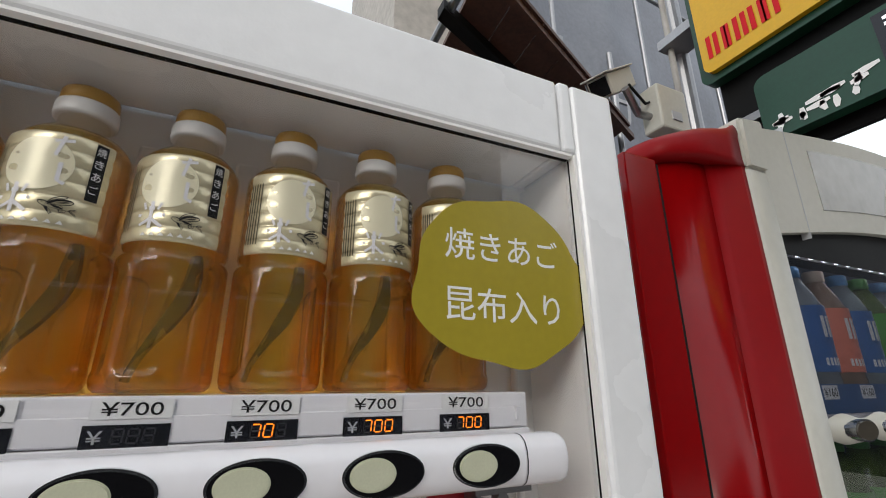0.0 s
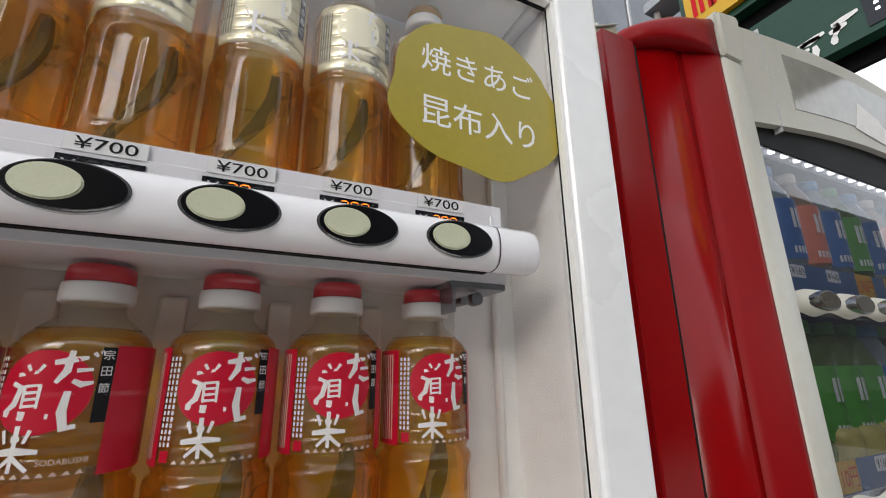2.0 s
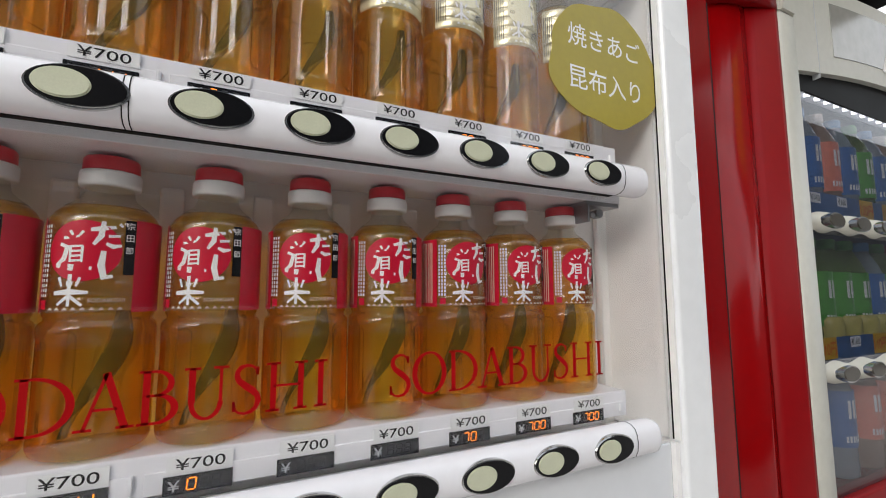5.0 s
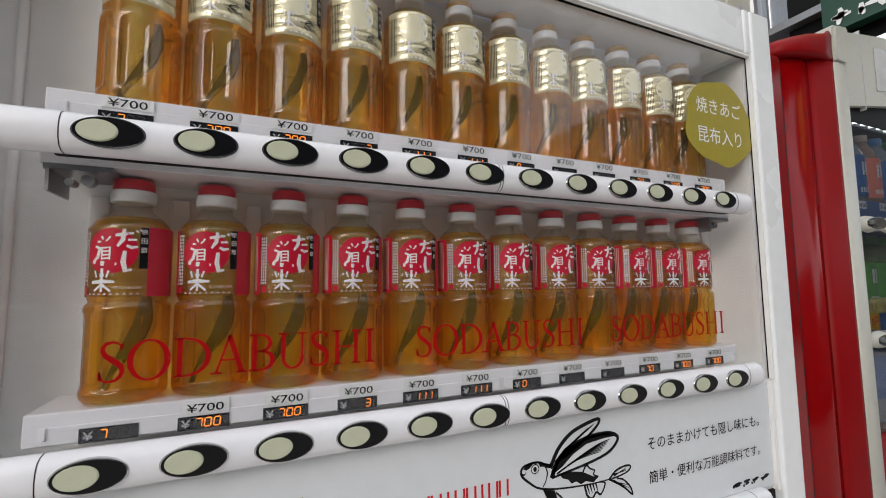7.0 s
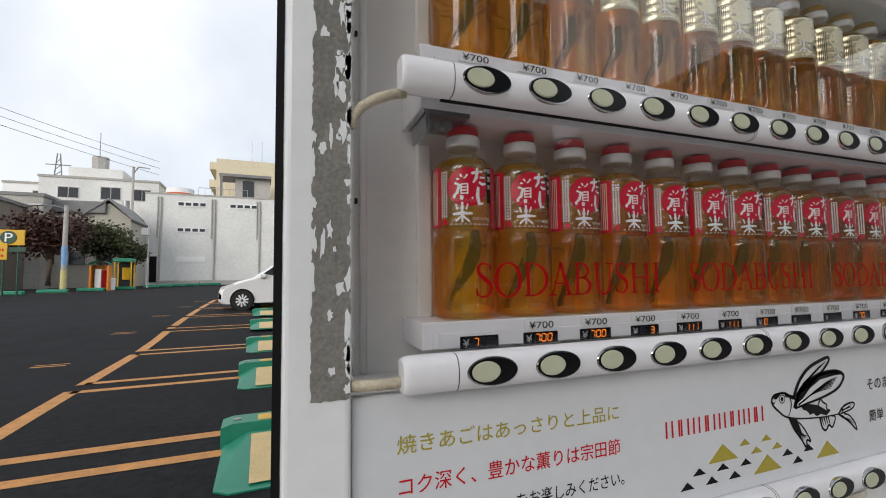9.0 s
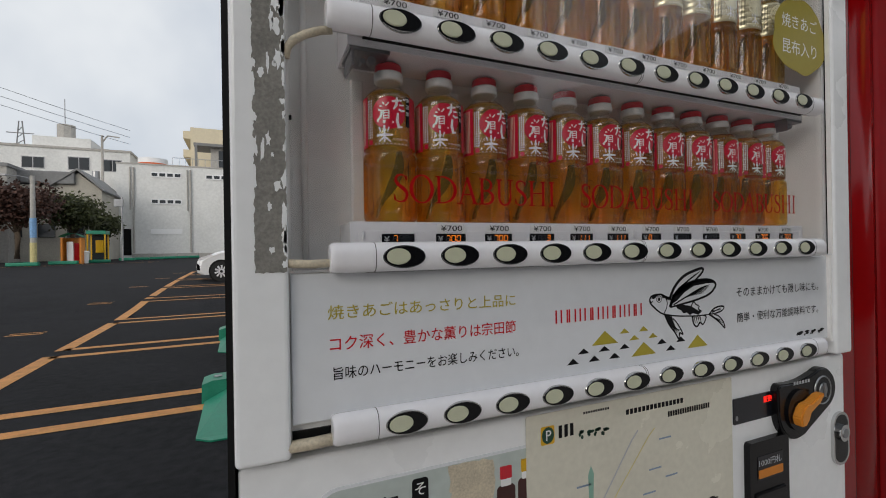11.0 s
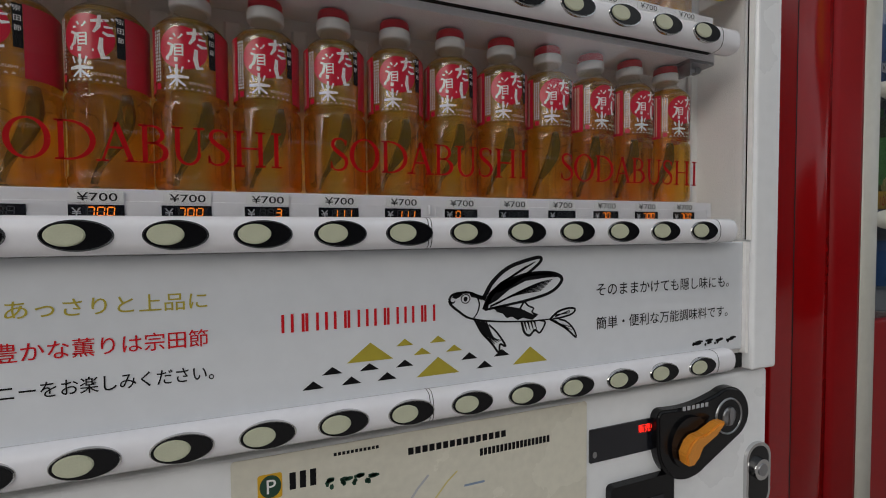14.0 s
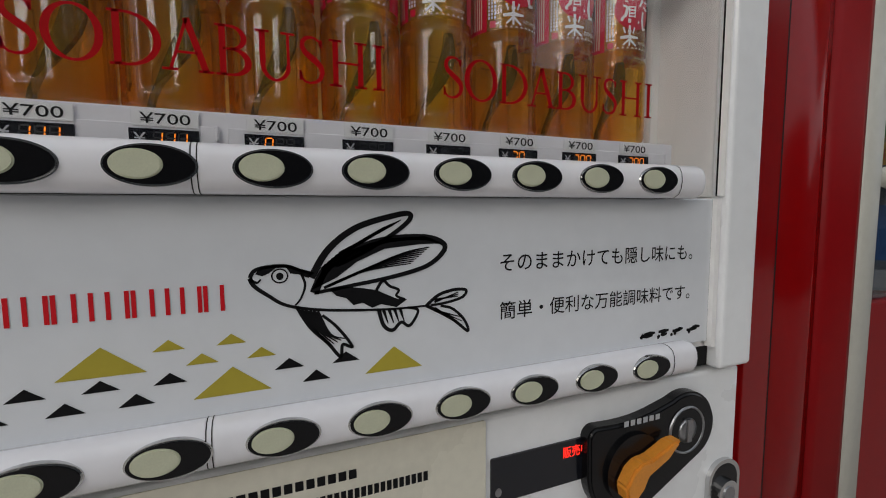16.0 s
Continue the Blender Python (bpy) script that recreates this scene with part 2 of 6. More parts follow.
M["leafgreen"] = mat("dull_green_leaves", (0.055, 0.062, 0.018), 0.7, var=0.2, scale=2, island=0.9)
M["carwhite"] = mat("white_car_paint", (0.80, 0.80, 0.81), 0.25, var=0.01, coat=0.6)
M["tyre"] = mat("tyre_rubber", (0.015, 0.015, 0.015), 0.8, var=0.1)
M["tarp"] = mat("grey_tarpaulin", (0.21, 0.225, 0.26), 0.55, var=0.12, scale=1.5, bump=0.6, bscale=3)
M["boardbrown"] = mat("brown_plywood", (0.085, 0.035, 0.02), 0.6, var=0.3, scale=3)
M["galv"] = mat("galvanised_pipe", (0.36, 0.36, 0.37), 0.4, metal=0.8, var=0.1, scale=10)
M["bare"] = mat("bare_grey_primer", (0.23, 0.22, 0.20), 0.85, var=0.28, scale=18, bump=0.4, bscale=120)
M["orangebox"] = mat("orange_box", (0.65, 0.22, 0.02), 0.5, var=0.05)

# ---- mesh helpers ----


def part(name, bm, material, parent=None, label="", smooth=False, mats=None):
    me = bpy.data.meshes.new(name)
    bm.to_mesh(me)
    bm.free()
    for q in (mats or [material]):
        me.materials.append(q)
    if smooth:
        for p in me.polygons:
            p.use_smooth = True
    ob = new(name, me)
    if parent:
        ob.parent = parent
    if label:
        ob["label"] = label
    return ob


def share(name, me, parent, m=None, label=""):
    ob = new(name, me)
    ob.parent = parent
    if m is not None:
        ob.matrix_basis = m
    if label:
        ob["label"] = label
    return ob


def root(name, m, label, category, group=""):
    ob = new(name)
    ob.empty_display_size = 0.1
    ob.matrix_basis = m
    return tagged(ob, label, category, group)


def box(x0, x1, y0, y1, z0, z1, bevel=0.0, seg=2, bm=None, mi=0):
    own = bm is None
    b = bmesh.new()
    bmesh.ops.create_cube(b, size=1)
    for v in b.verts:
        v.co = ((x0 + x1) / 2 + v.co.x * (x1 - x0), (y0 + y1) / 2 + v.co.y * (y1 - y0), (z0 + z1) / 2 + v.co.z * (z1 - z0))
    if bevel:
        bmesh.ops.bevel(b, geom=list(b.edges), offset=bevel, segments=seg, profile=0.5, affect='EDGES')
    for f in b.faces:
        f.material_index = mi
    if own:
        return b
    return join(bm, b)


def join(bm, b):
    me = bpy.data.meshes.new("tmp")
    b.to_mesh(me)
    b.free()
    bm.from_mesh(me)
    bpy.data.meshes.remove(me)
    return bm


def cyl(p, q, r, r2=None, seg=16, bm=None, mi=0):
    """A rod from p to q."""
    b = bmesh.new()
    p, q = Vector(p), Vector(q)
    d = q - p
    bmesh.ops.create_cone(b, cap_ends=True, segments=seg, radius1=r, radius2=r if r2 is None else r2, depth=d.length)
    b.transform(Matrix.Translation((p + q) / 2) @ d.to_track_quat("Z", "Y").to_matrix().to_4x4())
    for f in b.faces:
        f.material_index = mi
    return b if bm is None else join(bm, b)


def tube(points, r, seg=10):
    """A bent tube through points."""
    bm = bmesh.new()
    rings = []
    pts = [Vector(p) for p in points]
    for i, p in enumerate(pts):
        d = (pts[min(i + 1, len(pts) - 1)] - pts[max(i - 1, 0)]).normalized()
        rot = d.to_track_quat("Z", "Y").to_matrix()
        rings.append([bm.verts.new(p + rot @ Vector((r * math.cos(a), r * math.sin(a), 0))) for a in [k * math.tau / seg for k in range(seg)]])
    for a, b in zip(rings, rings[1:]):
        for k in range(seg):
            bm.faces.new((a[k], a[(k + 1) % seg], b[(k + 1) % seg], b[k]))
    bm.faces.new(rings[0][::-1])
    bm.faces.new(rings[-1])
    return bm


def lathe(profile, seg=40, shape=None, bm=None, mi=0):
    """A turned body about z from (radius, height) pairs; shape(angle, z, r) may dent it."""
    own = bm is None
    bm = bmesh.new() if own else bm
    rings = []
    for r, z in profile:
        ring = []
        for k in range(seg):
            a = k * math.tau / seg
            rr = shape(a, z, r) if shape else r
            ring.append(bm.verts.new((rr * math.sin(a), -rr * math.cos(a), z)))
        rings.append(ring)
    for a, b in zip(rings, rings[1:]):
        for k in range(seg):
            f = bm.faces.new((a[k], a[(k + 1) % seg], b[(k + 1) % seg], b[k]))
            f.material_index = mi
            f.smooth = True
    for ring in (rings[0][::-1], rings[-1]):
        f = bm.faces.new(ring)
        f.material_index = mi
    return bm


def prism(outline, y0, y1, bm=None, mi=0):
    """A plate: an outline in x and z, from y0 (front) to y1."""
    own = bm is None
    b = bmesh.new()
    front = [b.verts.new((x, y0, z)) for x, z in outline]
    back = [b.verts.new((x, y1, z)) for x, z in outline]
    b.faces.new(front)
    b.faces.new(back[::-1])
    n = len(outline)
    for i in range(n):
        b.faces.new((front[i], back[i], back[(i + 1) % n], front[(i + 1) % n]))
    bmesh.ops.recalc_face_normals(b, faces=list(b.faces))
    for f in b.faces:
        f.material_index = mi
    return b if own else join(bm, b)


def ellipse(cx, cz, a, c, n=28):
    return [(cx + a * math.cos(k * math.tau / n), cz + c * math.sin(k * math.tau / n)) for k in range(n)]


def rounded(x0, x1, z0, z1, r, n=5):
    out = []
    for cx, cz, s in ((x1 - r, z1 - r, 0), (x0 + r, z1 - r, 90), (x0 + r, z0 + r, 180), (x1 - r, z0 + r, 270)):
        for k in range(n + 1):
            a = radians(s + 90 * k / n)
            out.append((cx + r * math.cos(a), cz + r * math.sin(a)))
    return out


def ribbon(bm, pts, widths, y, mi=0, depth=0.0006):
    """A flat stroke of changing width in the x-z plane, slightly raised."""
    n = len(pts)
    f, b = [], []
    for i in range(n):
        p = Vector(pts[i])
        d = Vector(pts[min(i + 1, n - 1)]) - Vector(pts[max(i - 1, 0)])
        d = d.normalized() if d.length > 1e-9 else Vector((1, 0))
        s = Vector((-d.y, d.x)) * widths[i] / 2
        f.append((bm.verts.new((p.x + s.x, y, p.y + s.y)), bm.verts.new((p.x - s.x, y, p.y - s.y))))
    for i in range(n - 1):
        q = bm.faces.new((f[i][0], f[i][1], f[i + 1][1], f[i + 1][0]))
        q.material_index = mi


TEXTS = {}


def text_bm(body, x0, x1, z0, z1, y, slant=0.0, drop=0.0, thick=0.0):
    """Writing fitted into a box in the x-z plane at depth y; its own proportions are stretched to the box."""
    if body not in TEXTS:
        cu = bpy.data.curves.new("writing", 'FONT')
        cu.body = body
        cu.resolution_u = 3
        cu.offset = 0.004
        ob = bpy.data.objects.new("writing", cu)
        scene.collection.objects.link(ob)
        bpy.context.view_layer.update()
        me = bpy.data.meshes.new_from_object(ob.evaluated_get(bpy.context.evaluated_depsgraph_get()))
        bpy.data.objects.remove(ob)
        bpy.data.curves.remove(cu)
        TEXTS[body] = me
    bm = bmesh.new()
    bm.from_mesh(TEXTS[body])
    xs = [v.co.x for v in bm.verts]
    ys = [v.co.y for v in bm.verts]
    ax, bx, ay, by = min(xs), max(xs), min(ys), max(ys)
    for v in bm.verts:
        u = (v.co.x - ax) / (bx - ax)
        w = (v.co.y - ay) / (by - ay)
        v.co = (x0 + u * (x1 - x0) + slant * w * (z1 - z0), y, z0 + w * (z1 - z0) + drop * u)
    for f in bm.faces:
        f.normal_update()
        if f.normal.y > 0:
            f.normal_flip()
    return bm


def bars_bm(x0, x1, z0, z1, y, count, gap=0.3, drop=0.0):
    """A row of plain upright strokes that stands for lettering."""
    bm = bmesh.new()
    w = (x1 - x0) / count
    for i in range(count):
        xa = x0 + i * w
        xb = xa + w * (1 - gap)
        d = drop * i / count
        bm.faces.new([bm.verts.new((x, y, z + d)) for x, z in ((xa, z0), (xb, z0), (xb, z1), (xa, z1))])
    return bm


def bend(bm, r):
    """Wraps what lies flat round an upright cylinder of radius r about the origin; its front is towards -y."""
    for v in bm.verts:
        a = v.co.x / r
        rr = r + (-v.co.y)
        v.co = (rr * math.sin(a), -rr * math.cos(a), v.co.z)
    return bm


def grid_patch(x0, x1, z0, z1, y, nx=14, nz=2):
    bm = bmesh.new()
    vs = [[bm.verts.new((x0 + (x1 - x0) * i / nx, y, z0 + (z1 - z0) * j / nz)) for i in range(nx + 1)] for j in range(nz + 1)]
    for j in range(nz):
        for i in range(nx):
            bm.faces.new((vs[j][i], vs[j][i + 1], vs[j + 1][i + 1], vs[j + 1][i]))
    return bm


STAND = pose(0, 0, 0)


def scatter(name, bm, material, parent, label=""):
    """Each loose piece of bm becomes a part of its own."""
    seen = set()
    for f in list(bm.faces):
        if f in seen:
            continue
        isle, todo = [], [f]
        seen.add(f)
        while todo:
            g = todo.pop()
            isle.append(g)
            for v in g.verts:
                for h in v.link_faces:
                    if h not in seen:
                        seen.add(h)
                        todo.append(h)
        b = bmesh.new()
        made = {}
        for g in isle:
            for v in g.verts:
                if v not in made:
                    made[v] = b.verts.new(v.co)
            b.faces.new([made[v] for v in g.verts])
        part(name, b, material, parent, label)
    bm.free()

# ---- the white vending machine ----
vm = root("vending_machine", STAND.copy(), "white enamelled vending machine with two glazed rows of stock bottles", "vending machine")
XL, XR = 0.004, 1.160


def bevelled(name, dims, material, parent, bevel, label=""):
    return part(name, box(*dims, bevel=bevel, seg=3), material, parent, label)


cab = part("cabinet", box(-0.05, 1.217, 0.085, 0.72, 0.09, 1.80, 0.006), M["white"], vm)
for fx in (0.0, 1.17):
    part("foot", box(fx - 0.03, fx + 0.03, 0.1, 0.16, 0.0, 0.095, 0.004), M["steel"], vm)
part("kick_plate", box(-0.04, 1.21, 0.05, 0.08, 0.01, 0.12, 0.003), M["black"], vm)
bevelled("door_stile", (-0.058, XL, -0.037, 0.07, 0.885, 1.829), M["white"], vm, 0.006)
bevelled("door_stile", (XR, 1.222, -0.037, 0.07, 0.885, 1.829), M["white"], vm, 0.006)
bevelled("door_rail", (XL + 0.001, 1.141, -0.0345, 0.07, 1.737, 1.828), M["white"], vm, 0.005)
part("corner_cover", box(1.1425, XR - 0.0005, -0.0355, 0.07, 1.737, 1.8285, 0.004), M["white"], vm)
part("inner_edge", box(XR - 0.004, XR - 0.0005, -0.033, -0.0250, 1.112, 1.7365), M["inner"], vm)
part("glass_seal", box(XR - 0.0042, XR - 0.0006, -0.0249, -0.0227, 1.112, 1.733), M["black"], vm, "thin black seal along the glass")
part("inner_edge", box(XL + 0.0005, XR - 0.005, -0.033, -0.025, 1.7335, 1.7365), M["inner"], vm)
part("glass_seal", box(XL + 0.0005, XR - 0.005, -0.0249, -0.0200, 1.7330, 1.7364), M["black"], vm)
part("side_gasket", box(-0.066, -0.0585, -0.02, 0.10, 0.12, 1.825), M["rubber"], vm, "black rubber gasket strip")
part("backing_panel", box(XL + 0.001, XR - 0.001, 0.072, 0.080, 0.90, 1.736), M["inner"], vm)
# moulded ribs in the backing between the bottles
for z0, z1 in ((1.456, 1.700), (1.146, 1.395)):
    for i in range(13):
        part("backing_rib", box(0.1005 + 0.08 * i, 0.1205 + 0.08 * i, 0.063, 0.0718, z0, z1, 0.003), M["inner"], vm)
part("liner_side", box(XL + 0.0005, XL + 0.003, -0.0165, 0.0715, 1.112, 1.732), M["inner"], vm)
part("liner_side", box(XR - 0.004, XR - 0.0005, -0.0165, 0.0715, 1.112, 1.732), M["inner"], vm)
for sx in (0.0335, 1.130):
    part("liner_rib", cyl((sx, 0.066, 1.113), (sx, 0.066, 1.73), 0.0045, seg=12), M["inner"], vm, smooth=True)
pane = part("glass_pane", box(XL + 0.004, XR - 0.0045, -0.0225, -0.0195, 1.113, 1.7325), M["glass"], vm, "clear glass pane with printed words")
pane.visible_shadow = False
# bare patch where the paint has flaked off the stile
rnd = random.Random(3)


def ragged(pts, step, amp):
    out = []
    for (xa, za), (xb, zb) in zip(pts, pts[1:] + pts[:1]):
        n = max(1, int(math.hypot(xb - xa, zb - za) / step))
        for k in range(n):
            u = k / n
            out.append((xa + (xb - xa) * u + rnd.uniform(-amp, amp), za + (zb - za) * u + rnd.uniform(-amp, amp)))
    return out


part("flaked_patch", prism(ragged([(-0.033, 1.112), (0.002, 1.112), (0.002, 1.822), (-0.033, 1.822)], 0.004, 0.0011), -0.0376, -0.0368), M["bare"], vm, "bare grey primer where the paint has flaked off")
for k in range(88):
    cz = rnd.uniform(1.12, 1.815)
    edge = rnd.random()
    cx = -0.0325 if edge < 0.22 else (0.0005 if edge < 0.6 else rnd.uniform(-0.028, -0.002))
    w, h = rnd.uniform(0.0015, 0.0052), rnd.uniform(0.003, 0.016)
    n = 14
    pts = []
    for j in range(n):
        a = j * math.tau / n
        q = rnd.uniform(0.55, 1.25)
        pts.append((min(0.0025, max(-0.0345, cx + w * q * math.cos(a))), cz + h * q * math.sin(a)))
    part("paint_flake", prism(pts, -0.0382, -0.0372), M["white"], vm)

for hz in (1.30, 1.47, 1.70):
    part("screw", cyl((XL + 0.003, -0.03, hz), (XL + 0.006, -0.03, hz), 0.003, seg=10), M["black"], vm)


# ---- rails, shelves, displays and button bars ----
def button_mesh():
    bm = bmesh.new()
    rim = prism(ellipse(0, 0, 0.0290, 0.0150, 36), -0.0022, 0.004)
    bmesh.ops.bevel(rim, geom=[e for e in rim.edges if abs(e.verts[0].co.y + 0.0022) < 1e-5 and abs(e.verts[1].co.y + 0.0022) < 1e-5], offset=0.0012, segments=2, affect='EDGES')
    for f in rim.faces:
        f.material_index = 0
    join(bm, rim)
    prism(ellipse(0, 0, 0.0273, 0.0135, 36), -0.0029, 0.0, bm=bm, mi=1)
    cap = prism(ellipse(-0.0085, 0.0005, 0.0160, 0.0105, 32), -0.0042, -0.002)
    bmesh.ops.bevel(cap, geom=[e for e in cap.edges if abs(e.verts[0].co.y + 0.0042) < 1e-5 and abs(e.verts[1].co.y + 0.0042) < 1e-5], offset=0.001, segments=2, affect='EDGES')
    for f in cap.faces:
        f.material_index = 2
    join(bm, cap)
    me = bpy.data.meshes.new("push_button")
    bm.to_mesh(me)
    bm.free()
    for q in ("chrome", "black", "pale"):
        me.materials.append(M[q])
    return me


BUTTON = button_mesh()
BAR_PROFILE = [(-0.0235, 0.0175), (-0.032, 0.0195), (-0.0400, 0.0185), (-0.0455, 0.0150), (-0.0485, 0.0085), (-0.0495, 0.0),
               (-0.0485, -0.0085), (-0.0455, -0.0150), (-0.0400, -0.0185), (-0.032, -0.0195), (-0.0235, -0.0175)]


def extrude_bar(xa, xb, round_a=False, round_b=False):
    bm = bmesh.new()
    xs = []
    if round_a:
        xs += [(xa, 0.80), (xa + 0.0015, 0.90), (xa + 0.004, 0.97), (xa + 0.008, 1.0)]
    else:
        xs += [(xa, 1.0), (xa + (xb - xa) * 0.004, 1.0)]
    if round_b:
        xs += [(xb - 0.008, 1.0), (xb - 0.004, 0.97), (xb - 0.0015, 0.90), (xb, 0.80)]
    else:
        xs += [(xb - (xb - xa) * 0.004, 1.0), (xb, 1.0)]
    rings = [[bm.verts.new((x, -0.034 + (y + 0.034) * s, z * s)) for y, z in BAR_PROFILE] for x, s in xs]
    for a, b in zip(rings, rings[1:]):
        for k in range(len(BAR_PROFILE)):
            f = bm.faces.new((a[k], b[k], b[(k + 1) % len(a)], a[(k + 1) % len(a)]))
            f.smooth = k < len(BAR_PROFILE) - 1
    bm.faces.new(rings[0])
    bm.faces.new(rings[-1][::-1])
    bmesh.ops.recalc_face_normals(bm, faces=list(bm.faces))
    return bm


for zb in (1.4345, 1.1275, 0.9120):
    bar = part("button_bar", extrude_bar(0.1085, 0.5695), M["bar"], vm, "glossy white half-round bar with oval buttons")
    bar2 = part("button_bar", extrude_bar(0.5735, 1.0620), M["bar"], vm, "glossy white half-round bar with oval buttons")
    enda = part("bar_end", extrude_bar(0.052, 0.1077, True, False), M["bar"], vm)
    endb = part("bar_end", extrude_bar(1.0628, 1.1045, False, True), M["bar"], vm)
    mid = part("bar_joint", extrude_bar(0.5698, 0.5732), M["bar"], vm)
    for q in (bar, bar2, enda, endb, mid):
        q.location = (0, 0, zb)
    # black strip: the dirty line under the bar together with its contact shade
    under = part("bar_seam", box(0.10, 1.06, -0.0300, -0.0235, zb - 0.0199, zb - 0.0180), M["rubber"], vm)
    for jx in (0.1077, 0.5690, 0.5730, 1.0620):
        line = part("joint_line", extrude_bar(jx, jx + 0.0008), M["rubber"], vm)
        line.location = (0, 0, zb)
        line.scale = (1, 1.004, 1.008)
    for i in range(12):
        share("push_button", BUTTON, bar if i < 6 else bar2, pose(0.1455 + 0.08 * i, -0.0488, 0))

SEG = {"7": "abc", "0": "abcdef", "1": "bc", "3": "abcdg", "8": "abcdefg", " ": ""}
SEGS = {"a": ((0, 1), (1, 1)), "b": ((1, 1), (1, 0.5)), "c": ((1, 0.5), (1, 0)), "d": ((0, 0), (1, 0)), "e": ((0, 0.5), (0, 0)), "f": ((0, 1), (0, 0.5)), "g": ((0, 0.5), (1, 0.5))}


def digits_bm(txt, x0, z0, w, h, y, only=None):
    bm = bmesh.new()
    for i, ch in enumerate(txt):
        for s in SEG[ch]:
            (ax, az), (bx, bz) = SEGS[s]
            xx, zz = x0 + i * w * 1.45, z0
            p, q = Vector((xx + ax * w + az * 0.0008, zz + az * h)), Vector((xx + bx * w + bz * 0.0008, zz + bz * h))
            d = (q - p) * 0.12
            ribbon(bm, [p + d, q - d], [0.0009, 0.0009], y)
    return bm


def price_bm(x, z, y):
    return text_bm("¥700", x - 0.017, x + 0.017, z - 0.0042, z + 0.0042, y)


LIT = ["7", "700", "700", "  3", "111", "111", "0", "", "", "70", "700", "700"]
PRICE = None
DISP = None
for row, (zs, zl, zd) in enumerate(((1.486, 1.4782, 1.4620), (1.1755, 1.1668, 1.1520))):
    rail = part("shelf_rail", box(0.083, 1.092, -0.009, 0.071, zs - 0.030, zs, 0.0015), M["bar"], vm, "white shelf with price strip and small displays")
    for xa, xb in ((0.094, 0.585), (0.592, 1.085)):
        bm = box(xa, xb, -0.0105, -0.0085, zs - 0.029, zs - 0.0125, 0.0006, 1)
        part("rail_plate", bm, M["bar"], rail)
    for cx in (0.1, 0.584, 1.079):
        part("rail_clip", box(cx - 0.0015, cx + 0.0015, -0.0125, -0.0095, zs - 0.024, zs - 0.012, 0.0006, 1), M["bar"], rail)
    for i in range(12):
        px = 0.150 + 0.0798 * i
        if not (row == 1 and i == 0):
            st = part("price_label", box(px - 0.0225, px + 0.0225, -0.0114, -0.0106, zl - 0.0062, zl + 0.0062, 0.0002, 1), M["paperlabel"], rail, "white price sticker")
            part("price_text", price_bm(px, zl, -0.0117), M["ink"], st)
        dx = px - 0.001
        ds = part("price_display", box(dx - 0.0235, dx + 0.0235, -0.0116, -0.0108, zd - 0.0068, zd + 0.0068), M["display"], rail, "dark price display")
        part("yen_mark", text_bm("¥", dx - 0.0205, dx - 0.0125, zd - 0.0042, zd + 0.0036, -0.0120), M["greyink"], ds)
        part("unlit_digits", digits_bm("888", dx - 0.008, zd - 0.0042, 0.0058, 0.0084, -0.0118), M["ledoff"], ds)
        lit = LIT[i]
        if lit:
            part("lit_digits", digits_bm(lit, dx - 0.008, zd - 0.0042, 0.0058, 0.0084, -0.0121), M["led"], ds)
# shelf ends and brackets below the upper bar
for bx in (0.086, 1.035):
    bm = box(bx, bx + 0.055, -0.012, 0.05, 1.405, 1.410)
    box(bx + 0.002, bx + 0.005, -0.012, 0.04, 1.384, 1.405, bm=bm)
    cyl((bx + 0.018, -0.004, 1.395), (bx + 0.018, 0.01, 1.395), 0.004, bm=bm, seg=10)
    cyl((bx + 0.032, -0.002, 1.398), (bx + 0.032, 0.008, 1.398), 0.006, bm=bm, seg=10)
    part("shelf_bracket", bm, M["steel"], vm, "small dark metal bracket")
part("upper_shelf", box(0.083, 1.092, -0.012, 0.071, 1.4105, 1.4555, 0.001), M["bar"], vm)
# cables at the bars' ends
part("cable", tube([(0.06, -0.03, 1.416), (0.045, -0.029, 1.413), (0.028, -0.03, 1.405), (0.014, -0.031, 1.395), (0.006, -0.032, 1.384), (0.004, -0.032, 1.372)], 0.0052), M["cream"], vm, "aged cream cable sleeve", smooth=True)
part("cable", tube([(0.06, -0.032, 1.1215), (0.03, -0.031, 1.1205), (0.003, -0.031, 1.122)], 0.0055), M["cream"], vm, "rust-stained cream cable sleeve", smooth=True)
part("cable", tube([(0.06, -0.030, 0.9005), (0.03, -0.029, 0.8985), (0.0, -0.029, 0.899)], 0.0075), M["cream"], vm, "rust-stained cream cable sleeve", smooth=True)

# ---- the printed words on the glass ----


